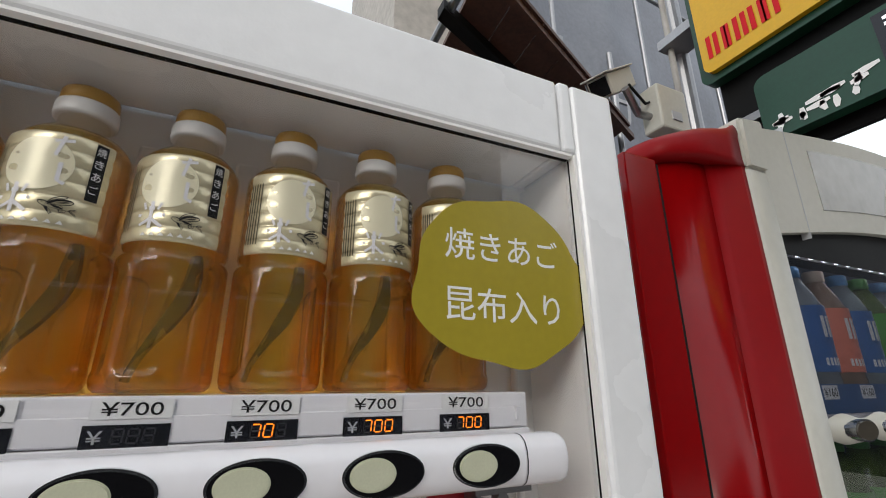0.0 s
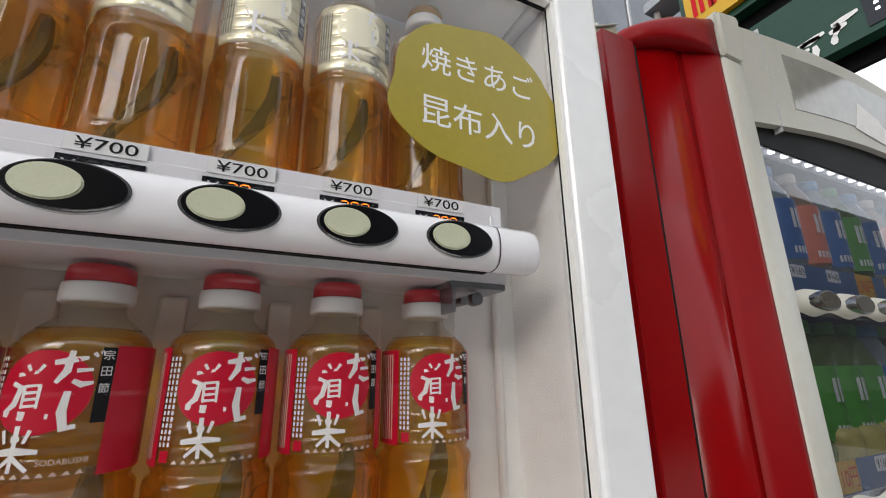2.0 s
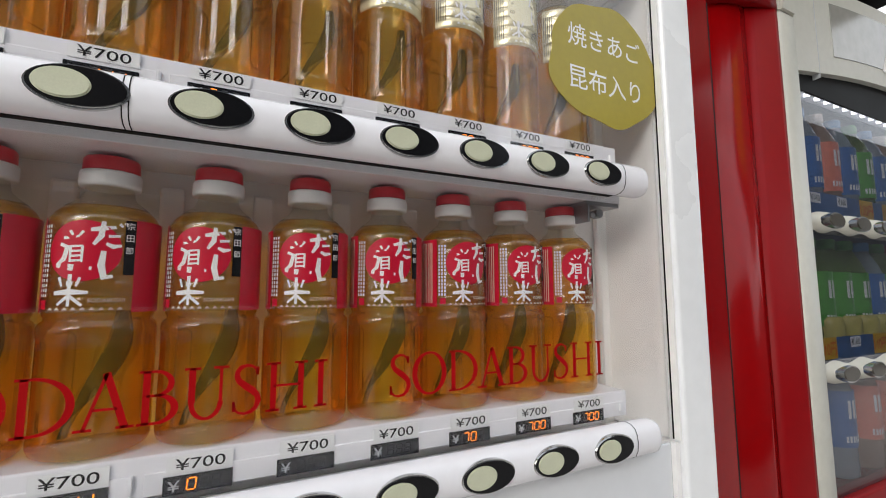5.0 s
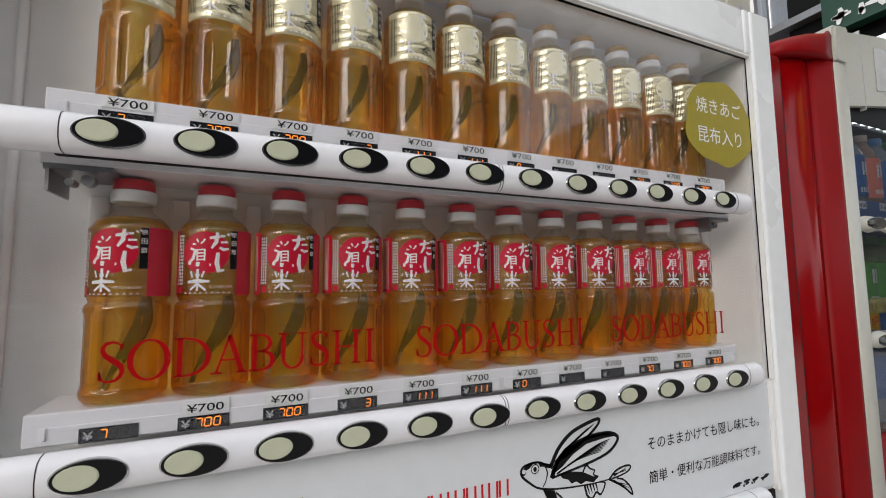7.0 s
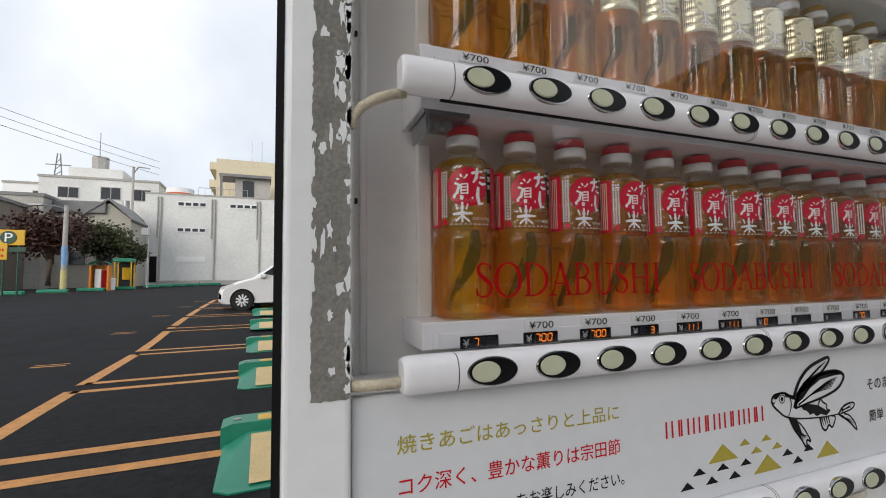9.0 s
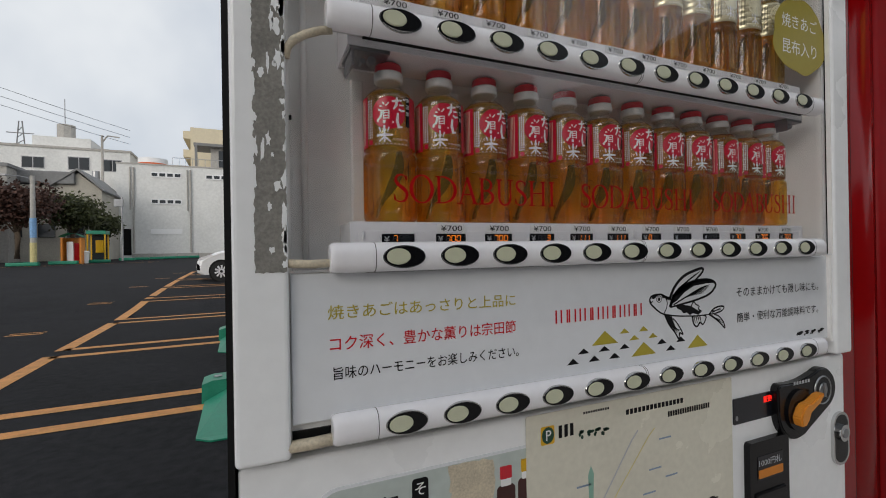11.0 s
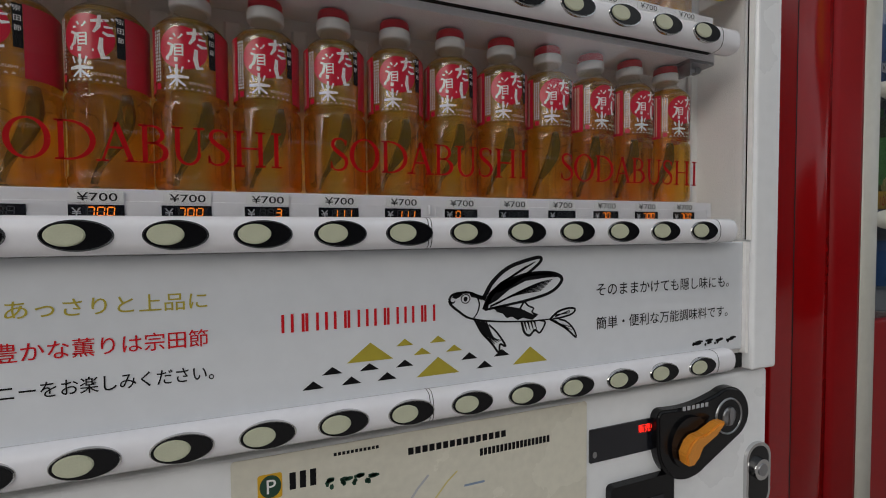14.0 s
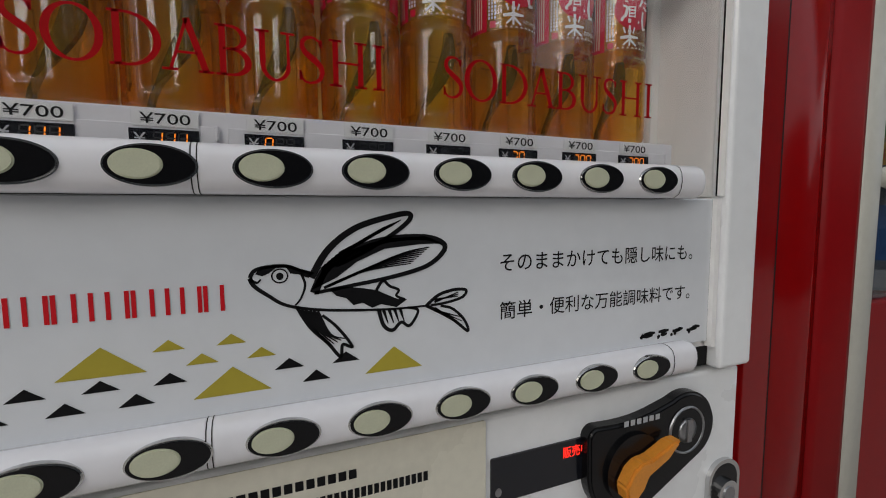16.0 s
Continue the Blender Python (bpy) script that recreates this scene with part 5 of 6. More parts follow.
def drink(kind, m, group):
    if kind in KIT:
        return copy_thing(KIT[kind], m)
    _, cbody, clabel, ccap, text = drinks[kind]
    b = root("drink_bottle", m, text, "bottle", group)
    part("body", lathe([(q * 1.1, w * 1.12) for q, w in PETB], 24), clear(kind + "_drink", tuple(0.5 + 0.5 * q for q in cbody), 0.05, body=0.45, body_color=cbody), b)
    part("wrapper", bend(grid_patch(-0.088, 0.088, 0.060, 0.168, 0, 30, 1), 0.0370), mat(kind + "_wrapper", clabel, 0.3, var=0.12, scale=60), b, smooth=True)
    part("wrapper_mark", bend(bars_bm(-0.016, 0.016, 0.115, 0.150, 0, 3, 0.35), 0.0375), M["whiteink"], b)
    part("wrapper_mark", bend(bars_bm(-0.024, 0.024, 0.070, 0.082, 0, 7, 0.35), 0.0375), M["whiteink"], b)
    part("cap", lathe([(0.0150, 0.220), (0.0160, 0.222), (0.0160, 0.238), (0.0140, 0.2405)], 20), mat(kind + "_cap", ccap, 0.4, var=0.03), b)
    KIT[kind] = b
    return b


rows_kinds = (["navy", "water", "juice", "water", "tea", "water", "juice", "navy", "water", "tea", "juice", "water"],
              ["brown", "tea", "tea", "tea", "water", "tea", "brown", "tea", "juice", "tea", "water", "tea"])
for r, z in enumerate((1.4505, 1.1705)):
    for i in range(12):
        drink(rows_kinds[r][i], pose(1.645 + 0.078 * i, 0.067, z, 0, 0, (i * 37) % 20 - 10), "drinks in the red machine")
for i, kind in enumerate(["water", "water", "juice", "juice", "water", "tea", "tea", "juice"]):
    drink(kind, pose(1.65 + 0.11 * i, 0.066, 0.934, 0, 0, 0), "drinks in the red machine")
for i in range(6):
    can = root("short_can", pose(1.725 + 0.075 * i, 0.045, 1.1705), "short yellow can of soup", "can", "cans in the red machine")
    part("can_body", lathe([(0.022, 0), (0.026, 0.004), (0.0265, 0.06), (0.0265, 0.07), (0.023, 0.078)], 24), mat("can_print", (0.55, 0.48, 0.16), 0.3, var=0.3, scale=40), can)
    part("can_mark", bend(bars_bm(-0.014, 0.014, 0.02, 0.03, 0, 4, 0.3), 0.0272), M["ink"], can)

# ---- ground ----
NEAR = set(scene.objects)
gb = bmesh.new()
LV = [(-400, 0), (-3, 0), (9, 0), (11.5, 0.13), (14, 0.205), (16.5, 0.256), (30, 0.44), (54, 0.69), (120, 0.8), (600, 0.8)]


def ground(y):
    for (ya, za), (yb, zb) in zip(LV, LV[1:]):
        if ya <= y <= yb:
            return za + (zb - za) * (y - ya) / (yb - ya)
    return 0.8


cols = [-600, -60, -20, -8, -2, 3, 10, 40, 600]
gv = [[gb.verts.new((x, y, z)) for x in cols] for y, z in LV]
for a, b in zip(gv, gv[1:]):
    for k in range(len(cols) - 1):
        gb.faces.new((a[k], a[k + 1], b[k + 1], b[k]))
tagged(part("ground", gb, M["asphalt"]), "dark worn asphalt of the parking ground", "ground", kind="structure")


# unseen paving, added to bounce light up into the glazed rows
pv = bmesh.new()
for i in range(-8, 12):
    for j in range(5):
        box(i * 0.9 + 0.004, i * 0.9 + 0.896, -4.6 + j * 0.9 + 0.004, -4.6 + j * 0.9 + 0.896, 0.002, 0.012, bm=pv)
tagged(part("pavement", pv, mat("warm_concrete_paving", (0.48, 0.44, 0.40), 0.8, var=0.15, scale=2, island=0.15)), "unseen pale paving added to bounce daylight into the machines", "pavement", kind="structure")


def stripe(p, q, w, name="parking_line"):
    """A painted line that follows the ground."""
    bm = bmesh.new()
    p, q = Vector(p), Vector(q)
    d = (q - p).normalized()
    s = Vector((-d.y, d.x)) * w / 2
    n = max(1, int((q - p).length / 0.8))
    prev = None
    for k in range(n + 1):
        c = p + (q - p) * k / n
        cur = [bm.verts.new((c.x + e * s.x, c.y + e * s.y, ground(c.y) + 0.004)) for e in (1, -1)]
        if prev:
            bm.faces.new((prev[0], prev[1], cur[1], cur[0]))
        prev = cur
    bmesh.ops.recalc_face_normals(bm, faces=list(bm.faces))
    return tagged(part(name, bm, M["stripe"]), "worn orange painted parking line on asphalt", "road marking", kind="structure")


stalls = [3.28, 5.83, 8.42, 11.0, 13.6, 16.2, 18.8, 21.4]
for k, ys in enumerate(stalls):
    for o in (-0.22, 0.22):
        stripe((-1.93, ys + o), (3.2, ys + o), 0.13)
for ya, yb in zip(stalls, stalls[1:]):
    stripe((-1.93, ya + 0.16), (-1.93, yb - 0.16), 0.15)
stripe((-1.93, -3.0), (-1.93, 3.12), 0.15)
for k in range(5):
    stripe((-3.0 + 0.1 * k, 7.6 + 3.2 * k), (-2.6 + 0.1 * k, 7.6 + 3.2 * k), 0.07)
    stripe((-3.0 + 0.1 * k, 7.75 + 3.2 * k), (-2.6 + 0.1 * k, 7.75 + 3.2 * k), 0.05)


def wheel_lock(x, y):
    """A green flap lock: a ridge housing and a sloping flap with a cream plate."""
    z = ground(y)
    r = root("wheel_lock", pose(x, y, z), "green steel parking flap lock on the asphalt", "parking lock", "parking locks in the stalls")
    bm = bmesh.new()
    prof = [(-0.16, 0.0), (-0.12, 0.13), (0.12, 0.13), (0.17, 0.0)]
    a = [bm.verts.new((0.0, yy, zz)) for yy, zz in prof]
    b = [bm.verts.new((0.07, yy * 0.9, zz + 0.02)) for yy, zz in prof]
    c = [bm.verts.new((0.62, yy * 0.9, zz + 0.02)) for yy, zz in prof]
    for p, q in ((a, b), (b, c)):
        for k in range(3):
            bm.faces.new((p[k], q[k], q[k + 1], p[k + 1]))
    bm.faces.new(a), bm.faces.new(c[::-1])
    bmesh.ops.recalc_face_normals(bm, faces=list(bm.faces))
    part("housing", bm, M["green"], r)
    fl_ = bmesh.new()
    pts = [(0.02, -0.19, 0.03), (0.02, -0.85, 0.012), (0.10, -0.92, 0.012), (1.1, -0.92, 0.012), (1.1, -0.19, 0.09), (0.18, -0.16, 0.10)]
    up = [fl_.verts.new(p) for p in pts]
    dn = [fl_.verts.new((p[0], p[1], 0.002)) for p in pts]
    fl_.faces.new(up)
    for k in range(6):
        fl_.faces.new((up[k], dn[k], dn[(k + 1) % 6], up[(k + 1) % 6]))
    bmesh.ops.recalc_face_normals(fl_, faces=list(fl_.faces))
    part("flap", fl_, M["green"], r)
    pl = bmesh.new()
    pl.faces.new([pl.verts.new(p) for p in ((0.20, -0.86, 0.024), (0.62, -0.86, 0.024), (0.62, -0.22, 0.103), (0.20, -0.22, 0.101))])
    part("flap_plate", pl, mat("cream_plate", (0.62, 0.46, 0.22), 0.6, var=0.15), r, "cream worn plate")
    part("housing_label", box(0.24, 0.40, -0.08, 0.06, 0.151, 0.153), M["yellow"], r)
    part("housing_bolt", cyl((0.10, 0, 0.148), (0.10, 0, 0.156), 0.03, seg=14), M["steel"], r)
    return r


w0 = wheel_lock(-0.33, stalls[0])
for ys in stalls[1:6]:
    copy_thing(w0, pose(-0.33, ys, ground(ys)))

# ---- the parked car ----
car = root("hatchback_car", pose(-1.33, 14.9, 0.225), "small white hatchback car parked across the stall", "car")
side = [(0.02, 0.28), (0.0, 0.42), (0.03, 0.62), (0.10, 0.70), (0.55, 0.88), (0.95, 0.98), (1.55, 1.38), (2.1, 1.50), (3.2, 1.48), (3.7, 1.20), (3.85, 0.9), (3.9, 0.35), (3.8, 0.22), (0.12, 0.20)]
bm = bmesh.new()
rings = []
for yy, s in ((0.0, 0.93), (0.06, 0.985), (0.14, 1.0), (1.55, 1.0), (1.63, 0.985), (1.69, 0.93)):
    rings.append([bm.verts.new((1.95 + (x - 1.95) * s, yy + (0.12 * max(0, z - 0.9) if yy < 0.8 else -0.12 * max(0, z - 0.9)), 0.2 + (z - 0.2) * (s if z > 0.5 else 1))) for x, z in side])
m_ = len(side)
for a, b in zip(rings, rings[1:]):
    for k in range(m_):
        f = bm.faces.new((a[k], a[(k + 1) % m_], b[(k + 1) % m_], b[k]))
        f.smooth = True
bm.faces.new(rings[0]), bm.faces.new(rings[-1][::-1])
bmesh.ops.recalc_face_normals(bm, faces=list(bm.faces))
part("body", bm, M["carwhite"], car)
for yy in (0.0, 1.69):
    for wx in (0.68, 3.2):
        s = -1 if yy < 0.5 else 1
        arch = part("wheel_arch", cyl((wx, yy + 0.05 * -s, 0.31), (wx, yy + 0.02 * s, 0.31), 0.345, seg=32), M["rubber"], car)
        wh = part("wheel", cyl((wx, yy - 0.14 * s, 0.30), (wx, yy + 0.03 * s, 0.30), 0.30, seg=32), M["tyre"], car)
        rim = bmesh.new()
        cyl((wx, yy + 0.02 * s, 0.30), (wx, yy + 0.032 * s, 0.30), 0.20, seg=28, bm=rim, mi=1)
        for k in range(10):
            a = k * math.tau / 10
            cyl((wx + 0.04 * math.cos(a), yy + 0.036 * s, 0.30 + 0.04 * math.sin(a)), (wx + 0.185 * math.cos(a + 0.25), yy + 0.036 * s, 0.30 + 0.185 * math.sin(a + 0.25)), 0.02, 0.028, seg=6, bm=rim)
        part("rim", rim, None, wh, "silver ten-spoke wheel trim", mats=[M["silver"], M["tyre"]])
part("side_window", prism([(1.15, 1.02), (1.62, 1.36), (2.1, 1.43), (2.1, 1.02)], 0.03, 0.06), M["darkwin"], car)
part("side_window", prism([(2.16, 1.02), (2.16, 1.43), (3.1, 1.40), (3.45, 1.10)], 0.03, 0.06), M["darkwin"], car)
part("headlight", prism([(0.06, 0.66), (0.10, 0.72), (0.42, 0.82), (0.46, 0.78), (0.2, 0.68)], 0.012, 0.05), M["silver"], car, "clear grey headlight")
part("fog_light", prism([(0.02, 0.36), (0.03, 0.56), (0.14, 0.42), (0.12, 0.34)], 0.02, 0.05), M["black"], car)
part("wing_mirror", box(1.18, 1.36, -0.12, 0.03, 0.98, 1.10, 0.03), M["carwhite"], car)
part("sill_shadow", box(1.0, 2.9, -0.006, 0.01, 0.19, 0.22), M["black"], car)

# ---- buildings ----


def strip_window(parent, x0, x1, z0, z1, y, n, name="window"):
    w = part(name, box(x0, x1, y - 0.06, y + 0.02, z0, z1), M["whitecap"], parent, "white-framed strip window")
    g = (x1 - x0) / n
    for k in range(n):
        part("pane", box(x0 + g * k + 0.09, x0 + g * (k + 1) - 0.09, y - 0.085, y - 0.055, z0 + 0.12, z1 - 0.12), M["darkwin"], w)
    return w


wb = root("grey_warehouse", pose(0, 0, 0), "pale grey rendered three-storey warehouse with strip windows", "building")
YB = 54.0
part("wall", box(-11.3, 14, YB, YB + 12, 0.6, 10.0), M["render"], wb)
part("parapet", box(-11.35, 14.05, YB - 0.05, YB + 12.05, 10.0, 10.15), M["concrete"], wb)
for px in (-9.9, -4.95, -0.5, 4.2, 9):
    part("drain_pipe", cyl((px, YB - 0.12, 1.2), (px, YB - 0.12, 9.7), 0.09, seg=10), M["concrete"], wb)
    part("drain_pipe", cyl((px - 0.28, YB - 0.1, 5.5), (px - 0.28, YB - 0.1, 9.7), 0.06, seg=10), M["concrete"], wb)
for zz in (8.85, 6.15):
    strip_window(wb, -8.45, -5.75, zz - 0.05, zz + 0.5, YB, 4)
strip_window(wb, -3.55, -0.7, 8.8, 9.35, YB, 4)
strip_window(wb, 0.9, 3.8, 8.8, 9.35, YB, 4)
part("shutter", box(-8.5, -5.75, YB - 0.05, YB + 0.02, 3.05, 3.6), M["whitecap"], wb)
part("doorway", box(-10.85, -10.15, YB - 0.03, YB + 0.05, 1.0, 3.6), M["black"], wb)
for k in range(8):
    part("base_stone", box(-9.9 + 1.9 * k, -8.02 + 1.9 * k, YB - 1.2, YB - 0.7, 0.60, 1.15 - 0.02 * (k % 2), 0.03), M["concrete"], wb)
tank = root("water_tank", pose(0, 0, 0), "white and orange round roof tank", "tank")
part("tank_body", cyl((-8.6, 56.5, 10.0), (-8.6, 56.5, 11.0), 1.35, seg=30), M["whitecap"], tank)
part("tank_band", cyl((-8.6, 56.5, 10.15), (-8.6, 56.5, 10.5), 1.37, seg=30), mat("orange_band", (0.6, 0.12, 0.03), 0.5), tank)
ph = root("roof_house", pose(0, 0, 0), "grey concrete roof house with balcony door", "building")
part("wall", box(-3.2, 0.6, 57, 60, 10.1, 13.0), M["concrete"], ph)
part("canopy", box(-4.8, 0.7, 56.2, 60, 12.8, 13.1), M["roof"], ph)
part("door", box(-2.4, -1.2, 56.93, 57.02, 10.5, 12.5), M["darkwin"], ph)
part("post", box(-4.7, -4.45, 56.2, 56.45, 10.1, 12.8), M["roof"], ph)
rl = root("roof_railing", pose(0, 0, 0), "thin grey roof railing", "railing")
for k in range(9):
    part("baluster", cyl((-6.6 + 0.6 * k, 54.6, 10.1), (-6.6 + 0.6 * k, 54.6, 11.0), 0.025, seg=6), M["galv"], rl)
part("top_rail", cyl((-6.6, 54.6, 11.0), (-1.8, 54.6, 11.0), 0.03, seg=6), M["galv"], rl)
cb = root("cream_apartments", pose(0, 0, 0), "cream apartment block with stepped balconies", "building")
part("wall", box(-5.6, 9, 62, 74, 0.7, 16.1), M["creamwall"], cb)
for zz in (12.6, 14.8):
    part("balcony", box(-6.4, -5.55, 62.4, 70, zz, zz + 0.9), M["creamwall"], cb)
for zz in (11.9, 14.0):
    wd = part("window", box(1.4, 3.0, 61.93, 62.03, zz, zz + 1.1), M["whitecap"], cb)
    part("pane", box(1.48, 2.92, 61.9, 61.94, zz + 0.08, zz + 1.02), M["darkwin"], wd)
for ax in (-1.6, -0.4):
    part("aerial", cyl((ax, 63, 16.1), (ax, 63, 19), 0.03, seg=6), M["galv"], cb)
tw = root("roof_tank_tower", pose(2.4, 64, 16.1), "pale roof tank on a steel tower", "tank")
part("tank_body", cyl((0, 0, 1.4), (0, 0, 2.8), 0.75, seg=18), M["render"], tw)
for a in range(4):
    part("leg", cyl((0.6 * math.cos(a * 1.57 + 0.78), 0.6 * math.sin(a * 1.57 + 0.78), 0), (0.5 * math.cos(a * 1.57 + 0.78), 0.5 * math.sin(a * 1.57 + 0.78), 1.4), 0.05, seg=6), M["galv"], tw)


def block(name, x0, x1, y0, y1, z1, material, label, wins, roof=None):
    b = root(name, pose(0, 0, 0), label, "building")
    part("wall", box(x0, x1, y0, y1, 0.3, z1), material, b)
    part("roof", box(x0 - 0.1, x1 + 0.1, y0 - 0.1, y1 + 0.1, z1, z1 + 0.25), roof or M["concrete"], b)
    for wx, wz, ww, wh in wins:
        w = part("window", box(wx, wx + ww, y0 - 0.06, y0 + 0.02, wz, wz + wh), M["steel"], b)
        part("pane", box(wx + 0.08, wx + ww / 2 - 0.04, y0 - 0.09, y0 - 0.05, wz + 0.08, wz + wh - 0.08), M["darkwin"], w)
        part("pane", box(wx + ww / 2 + 0.04, wx + ww - 0.08, y0 - 0.09, y0 - 0.05, wz + 0.08, wz + wh - 0.08), M["darkwin"], w)
    return b


g1 = block("grey_office", -23.5, -12.0, 64, 80, 12.9, M["render"], "pale grey concrete office block", [(-21.8, 10.6, 2.0, 1.3), (-17.8, 10.6, 2.0, 1.5), (-14.6, 10.6, 1.8, 1.4)])
part("stair_tower", box(-21.5, -16.2, 66, 76, 12.9, 14.6), M["render"], g1)
part("roof_tank", cyl((-19, 68, 14.6), (-19, 68, 16.4), 0.9, seg=8), M["concrete"], g1)
part("mast", cyl((-19.1, 68, 16.4), (-19.1, 68, 19.5), 0.05, seg=6), M["galv"], g1)
for zz in (4.0, 6.6, 9.2):
    part("stair_window", box(-11.98, -11.9, 64.8, 66.8, zz, zz + 1.4), M["darkwin"], g1)
block("white_block", -29, -24.2, 70, 80, 13.0, M["whitecap"], "small white rooftop block", [(-26.2, 10.8, 1.2, 1.4)])
gh = root("gabled_house", pose(0, 0, 0), "grey gabled house with cream walls", "house")
bm = prism([(-18.5, 0.6), (-11.1, 0.6), (-11.1, 6.6), (-12.7, 8.0), (-14.5, 6.9), (-18.5, 6.9)], 48, 56)
part("wall", bm, mat("cream_grey_siding", (0.45, 0.42, 0.36), 0.8, var=0.15, scale=0.8), gh)
part("roof", box(-18.7, -12.9, 47.7, 56, 7.0, 8.05, 0.1), M["roof"], gh)
bm = prism([(-14.6, 6.75), (-12.7, 8.2), (-10.9, 6.5), (-10.9, 6.65), (-12.7, 8.38), (-14.6, 6.95)], 47.6, 56)
part("gable_roof", bm, M["roof"], gh)
for wx in (-17.5, -15.4, -13.5):
    part("window", box(wx, wx + 1.1, 47.9, 48.02, 2.6, 3.7), M["darkwin"], gh)
sh = block("corner_shop", -24, -17.6, 40, 50, 7.0, mat("brown_grey_wall", (0.20, 0.17, 0.14), 0.8, var=0.2, scale=0.7), "brown two-storey shop with dark shutters", [(-20.8, 4.4, 1.6, 1.3), (-18.9, 1.0, 1.0, 1.8)], M["roof"])
part("awning", box(-22, -17.5, 39.0, 40.0, 3.3, 3.6), M["concrete"], sh)
block("green_roof_house", -21, -16.6, 46, 56, 8.0, M["concrete"], "weathered house under a grey roof", [(-18.6, 5.2, 1.4, 1.2)], M["roof"])
mast = root("lattice_mast", pose(-24.5, 72, 13), "thin red-grey radio mast", "mast")
for q in (-0.5, 0.5):
    part("leg", cyl((q, 0, 0), (q * 0.3, 0, 4.4), 0.07, seg=6), M["roof"], mast)
for k in range(5):
    part("brace", cyl((-0.5 + 0.07 * k, 0, 0.8 * k), (0.5 - 0.07 * k, 0, 0.8 * k + 0.6), 0.05, seg=6), M["roof"], mast)
part("arm", box(-1.3, 1.3, -0.05, 0.05, 2.9, 3.0), M["roof"], mast)


# ---- trees ----
def tree(x, y, base, height, crown_z, rx, rz, leaf, n, seed, label):
    r = root("street_tree", pose(x, y, base), label, "tree")
    rt = random.Random(seed)
    tr = bmesh.new()
    join(tr, tube([(0, 0, 0), (0.05, 0, height * 0.25), (-0.03, 0.05, height * 0.5)], 0.16))
    tips = []
    for k in range(9):
        a = k * 2.4
        e = (rx * 0.7 * math.cos(a), rx * 0.7 * math.sin(a), crown_z + rz * rt.uniform(-0.3, 0.7))
        tips.append(e)
        join(tr, tube([(0, 0, height * 0.3), (e[0] * 0.4, e[1] * 0.4, height * 0.3 + (e[2] - height * 0.3) * 0.55), e], 0.05, 6))
    part("trunk", tr, M["bark"], r, smooth=True)
    verts, faces = [], []
    for k in range(n):
        c = tips[k % len(tips)] if k % 3 else (0, 0, crown_z)
        while True:
            v = Vector((rt.gauss(0, 0.5), rt.gauss(0, 0.5), rt.gauss(0, 0.42)))
            if v.length < 1.4:
                break
        p = Vector((c[0] * 0.9 + v.x * rx * 0.55, c[1] * 0.9 + v.y * rx * 0.55, c[2] * 0.5 + crown_z * 0.5 + v.z * rz * 0.8))
        s = rt.uniform(0.09, 0.19)
        u = Vector((rt.uniform(-1, 1), rt.uniform(-1, 1), rt.uniform(-1, 1))).normalized()
        w = u.orthogonal().normalized()
        i = len(verts)
        verts += [tuple(p + u * s), tuple(p + w * s * 0.6), tuple(p - u * s), tuple(p - w * s * 0.6)]
        faces.append((i, i + 1, i + 2, i + 3))
    me = bpy.data.meshes.new("crown")
    me.from_pydata(verts, [], faces)
    me.materials.append(leaf)
    tagged(share("crown", me, r), kind="stuff")
    return r


tree(-14.0, 40, 0.9, 5.4, 3.6, 2.0, 1.6, M["leafred"], 5200, 4, "street tree with rust-brown autumn leaves")
tree(-12.1, 44, 0.9, 5.4, 3.5, 1.9, 1.5, M["leafgreen"], 4800, 7, "street tree with dull green leaves")
tree(-10.6, 47, 0.9, 4.4, 2.6, 1.0, 1.2, M["leafgreen"], 1800, 9, "small street tree with dull green leaves")

# ---- street things by the far kerb ----
sp = root("utility_pole", pose(-11.85, 36, 0.5), "grey concrete utility pole with blue advert band", "pole")
part("shaft", cyl((0, 0, 0), (0, 0, 5.5), 0.16, 0.12, seg=14), M["concrete"], sp)
part("advert_band", cyl((0, 0, 1.7), (0, 0, 2.9), 0.165, seg=14), mat("blue_white_band", (0.18, 0.35, 0.6), 0.5, var=0.3, scale=8), sp)
part("yellow_foot", cyl((0, 0, 0.0), (0, 0, 1.4), 0.17, seg=14), mat("cream_yellow_guard", (0.55, 0.48, 0.22), 0.6, var=0.2), sp)
part("lamp_arm", tube([(0, 0, 5.3), (-0.6, 0, 5.45), (-1.3, 0, 5.5)], 0.03, 6), M["galv"], sp)
part("lamp_head", box(-1.9, -1.2, -0.1, 0.1, 5.42, 5.55, 0.03), M["galv"], sp)
p2 = root("utility_pole", pose(-8.7, 43, 0.6), "slim grey lamp pole", "pole")
part("shaft", cyl((0, 0, 0), (0, 0, 5.0), 0.07, seg=10), M["galv"], p2)
part("box", box(-0.5, 0.1, -0.15, 0.15, 4.2, 4.8, 0.03), M["galv"], p2)
p3 = root("utility_pole", pose(-14.2, 62, 0.7), "tall utility pole with crossarm", "pole")
part("shaft", cyl((0, 0, 0), (0, 0, 13.6), 0.17, 0.12, seg=12), M["concrete"], p3)
part("crossarm", tube([(0, 0, 12.8), (0.5, 0, 13.6), (1.6, 0, 13.5)], 0.08, 6), M["concrete"], p3)
part("transformer", cyl((-0.6, 0, 8.5), (-0.6, 0, 9.6), 0.35, seg=14), M["galv"], p3)
wires = root("overhead_wires", pose(0, 0, 0), "thin dark overhead wires", "cable")
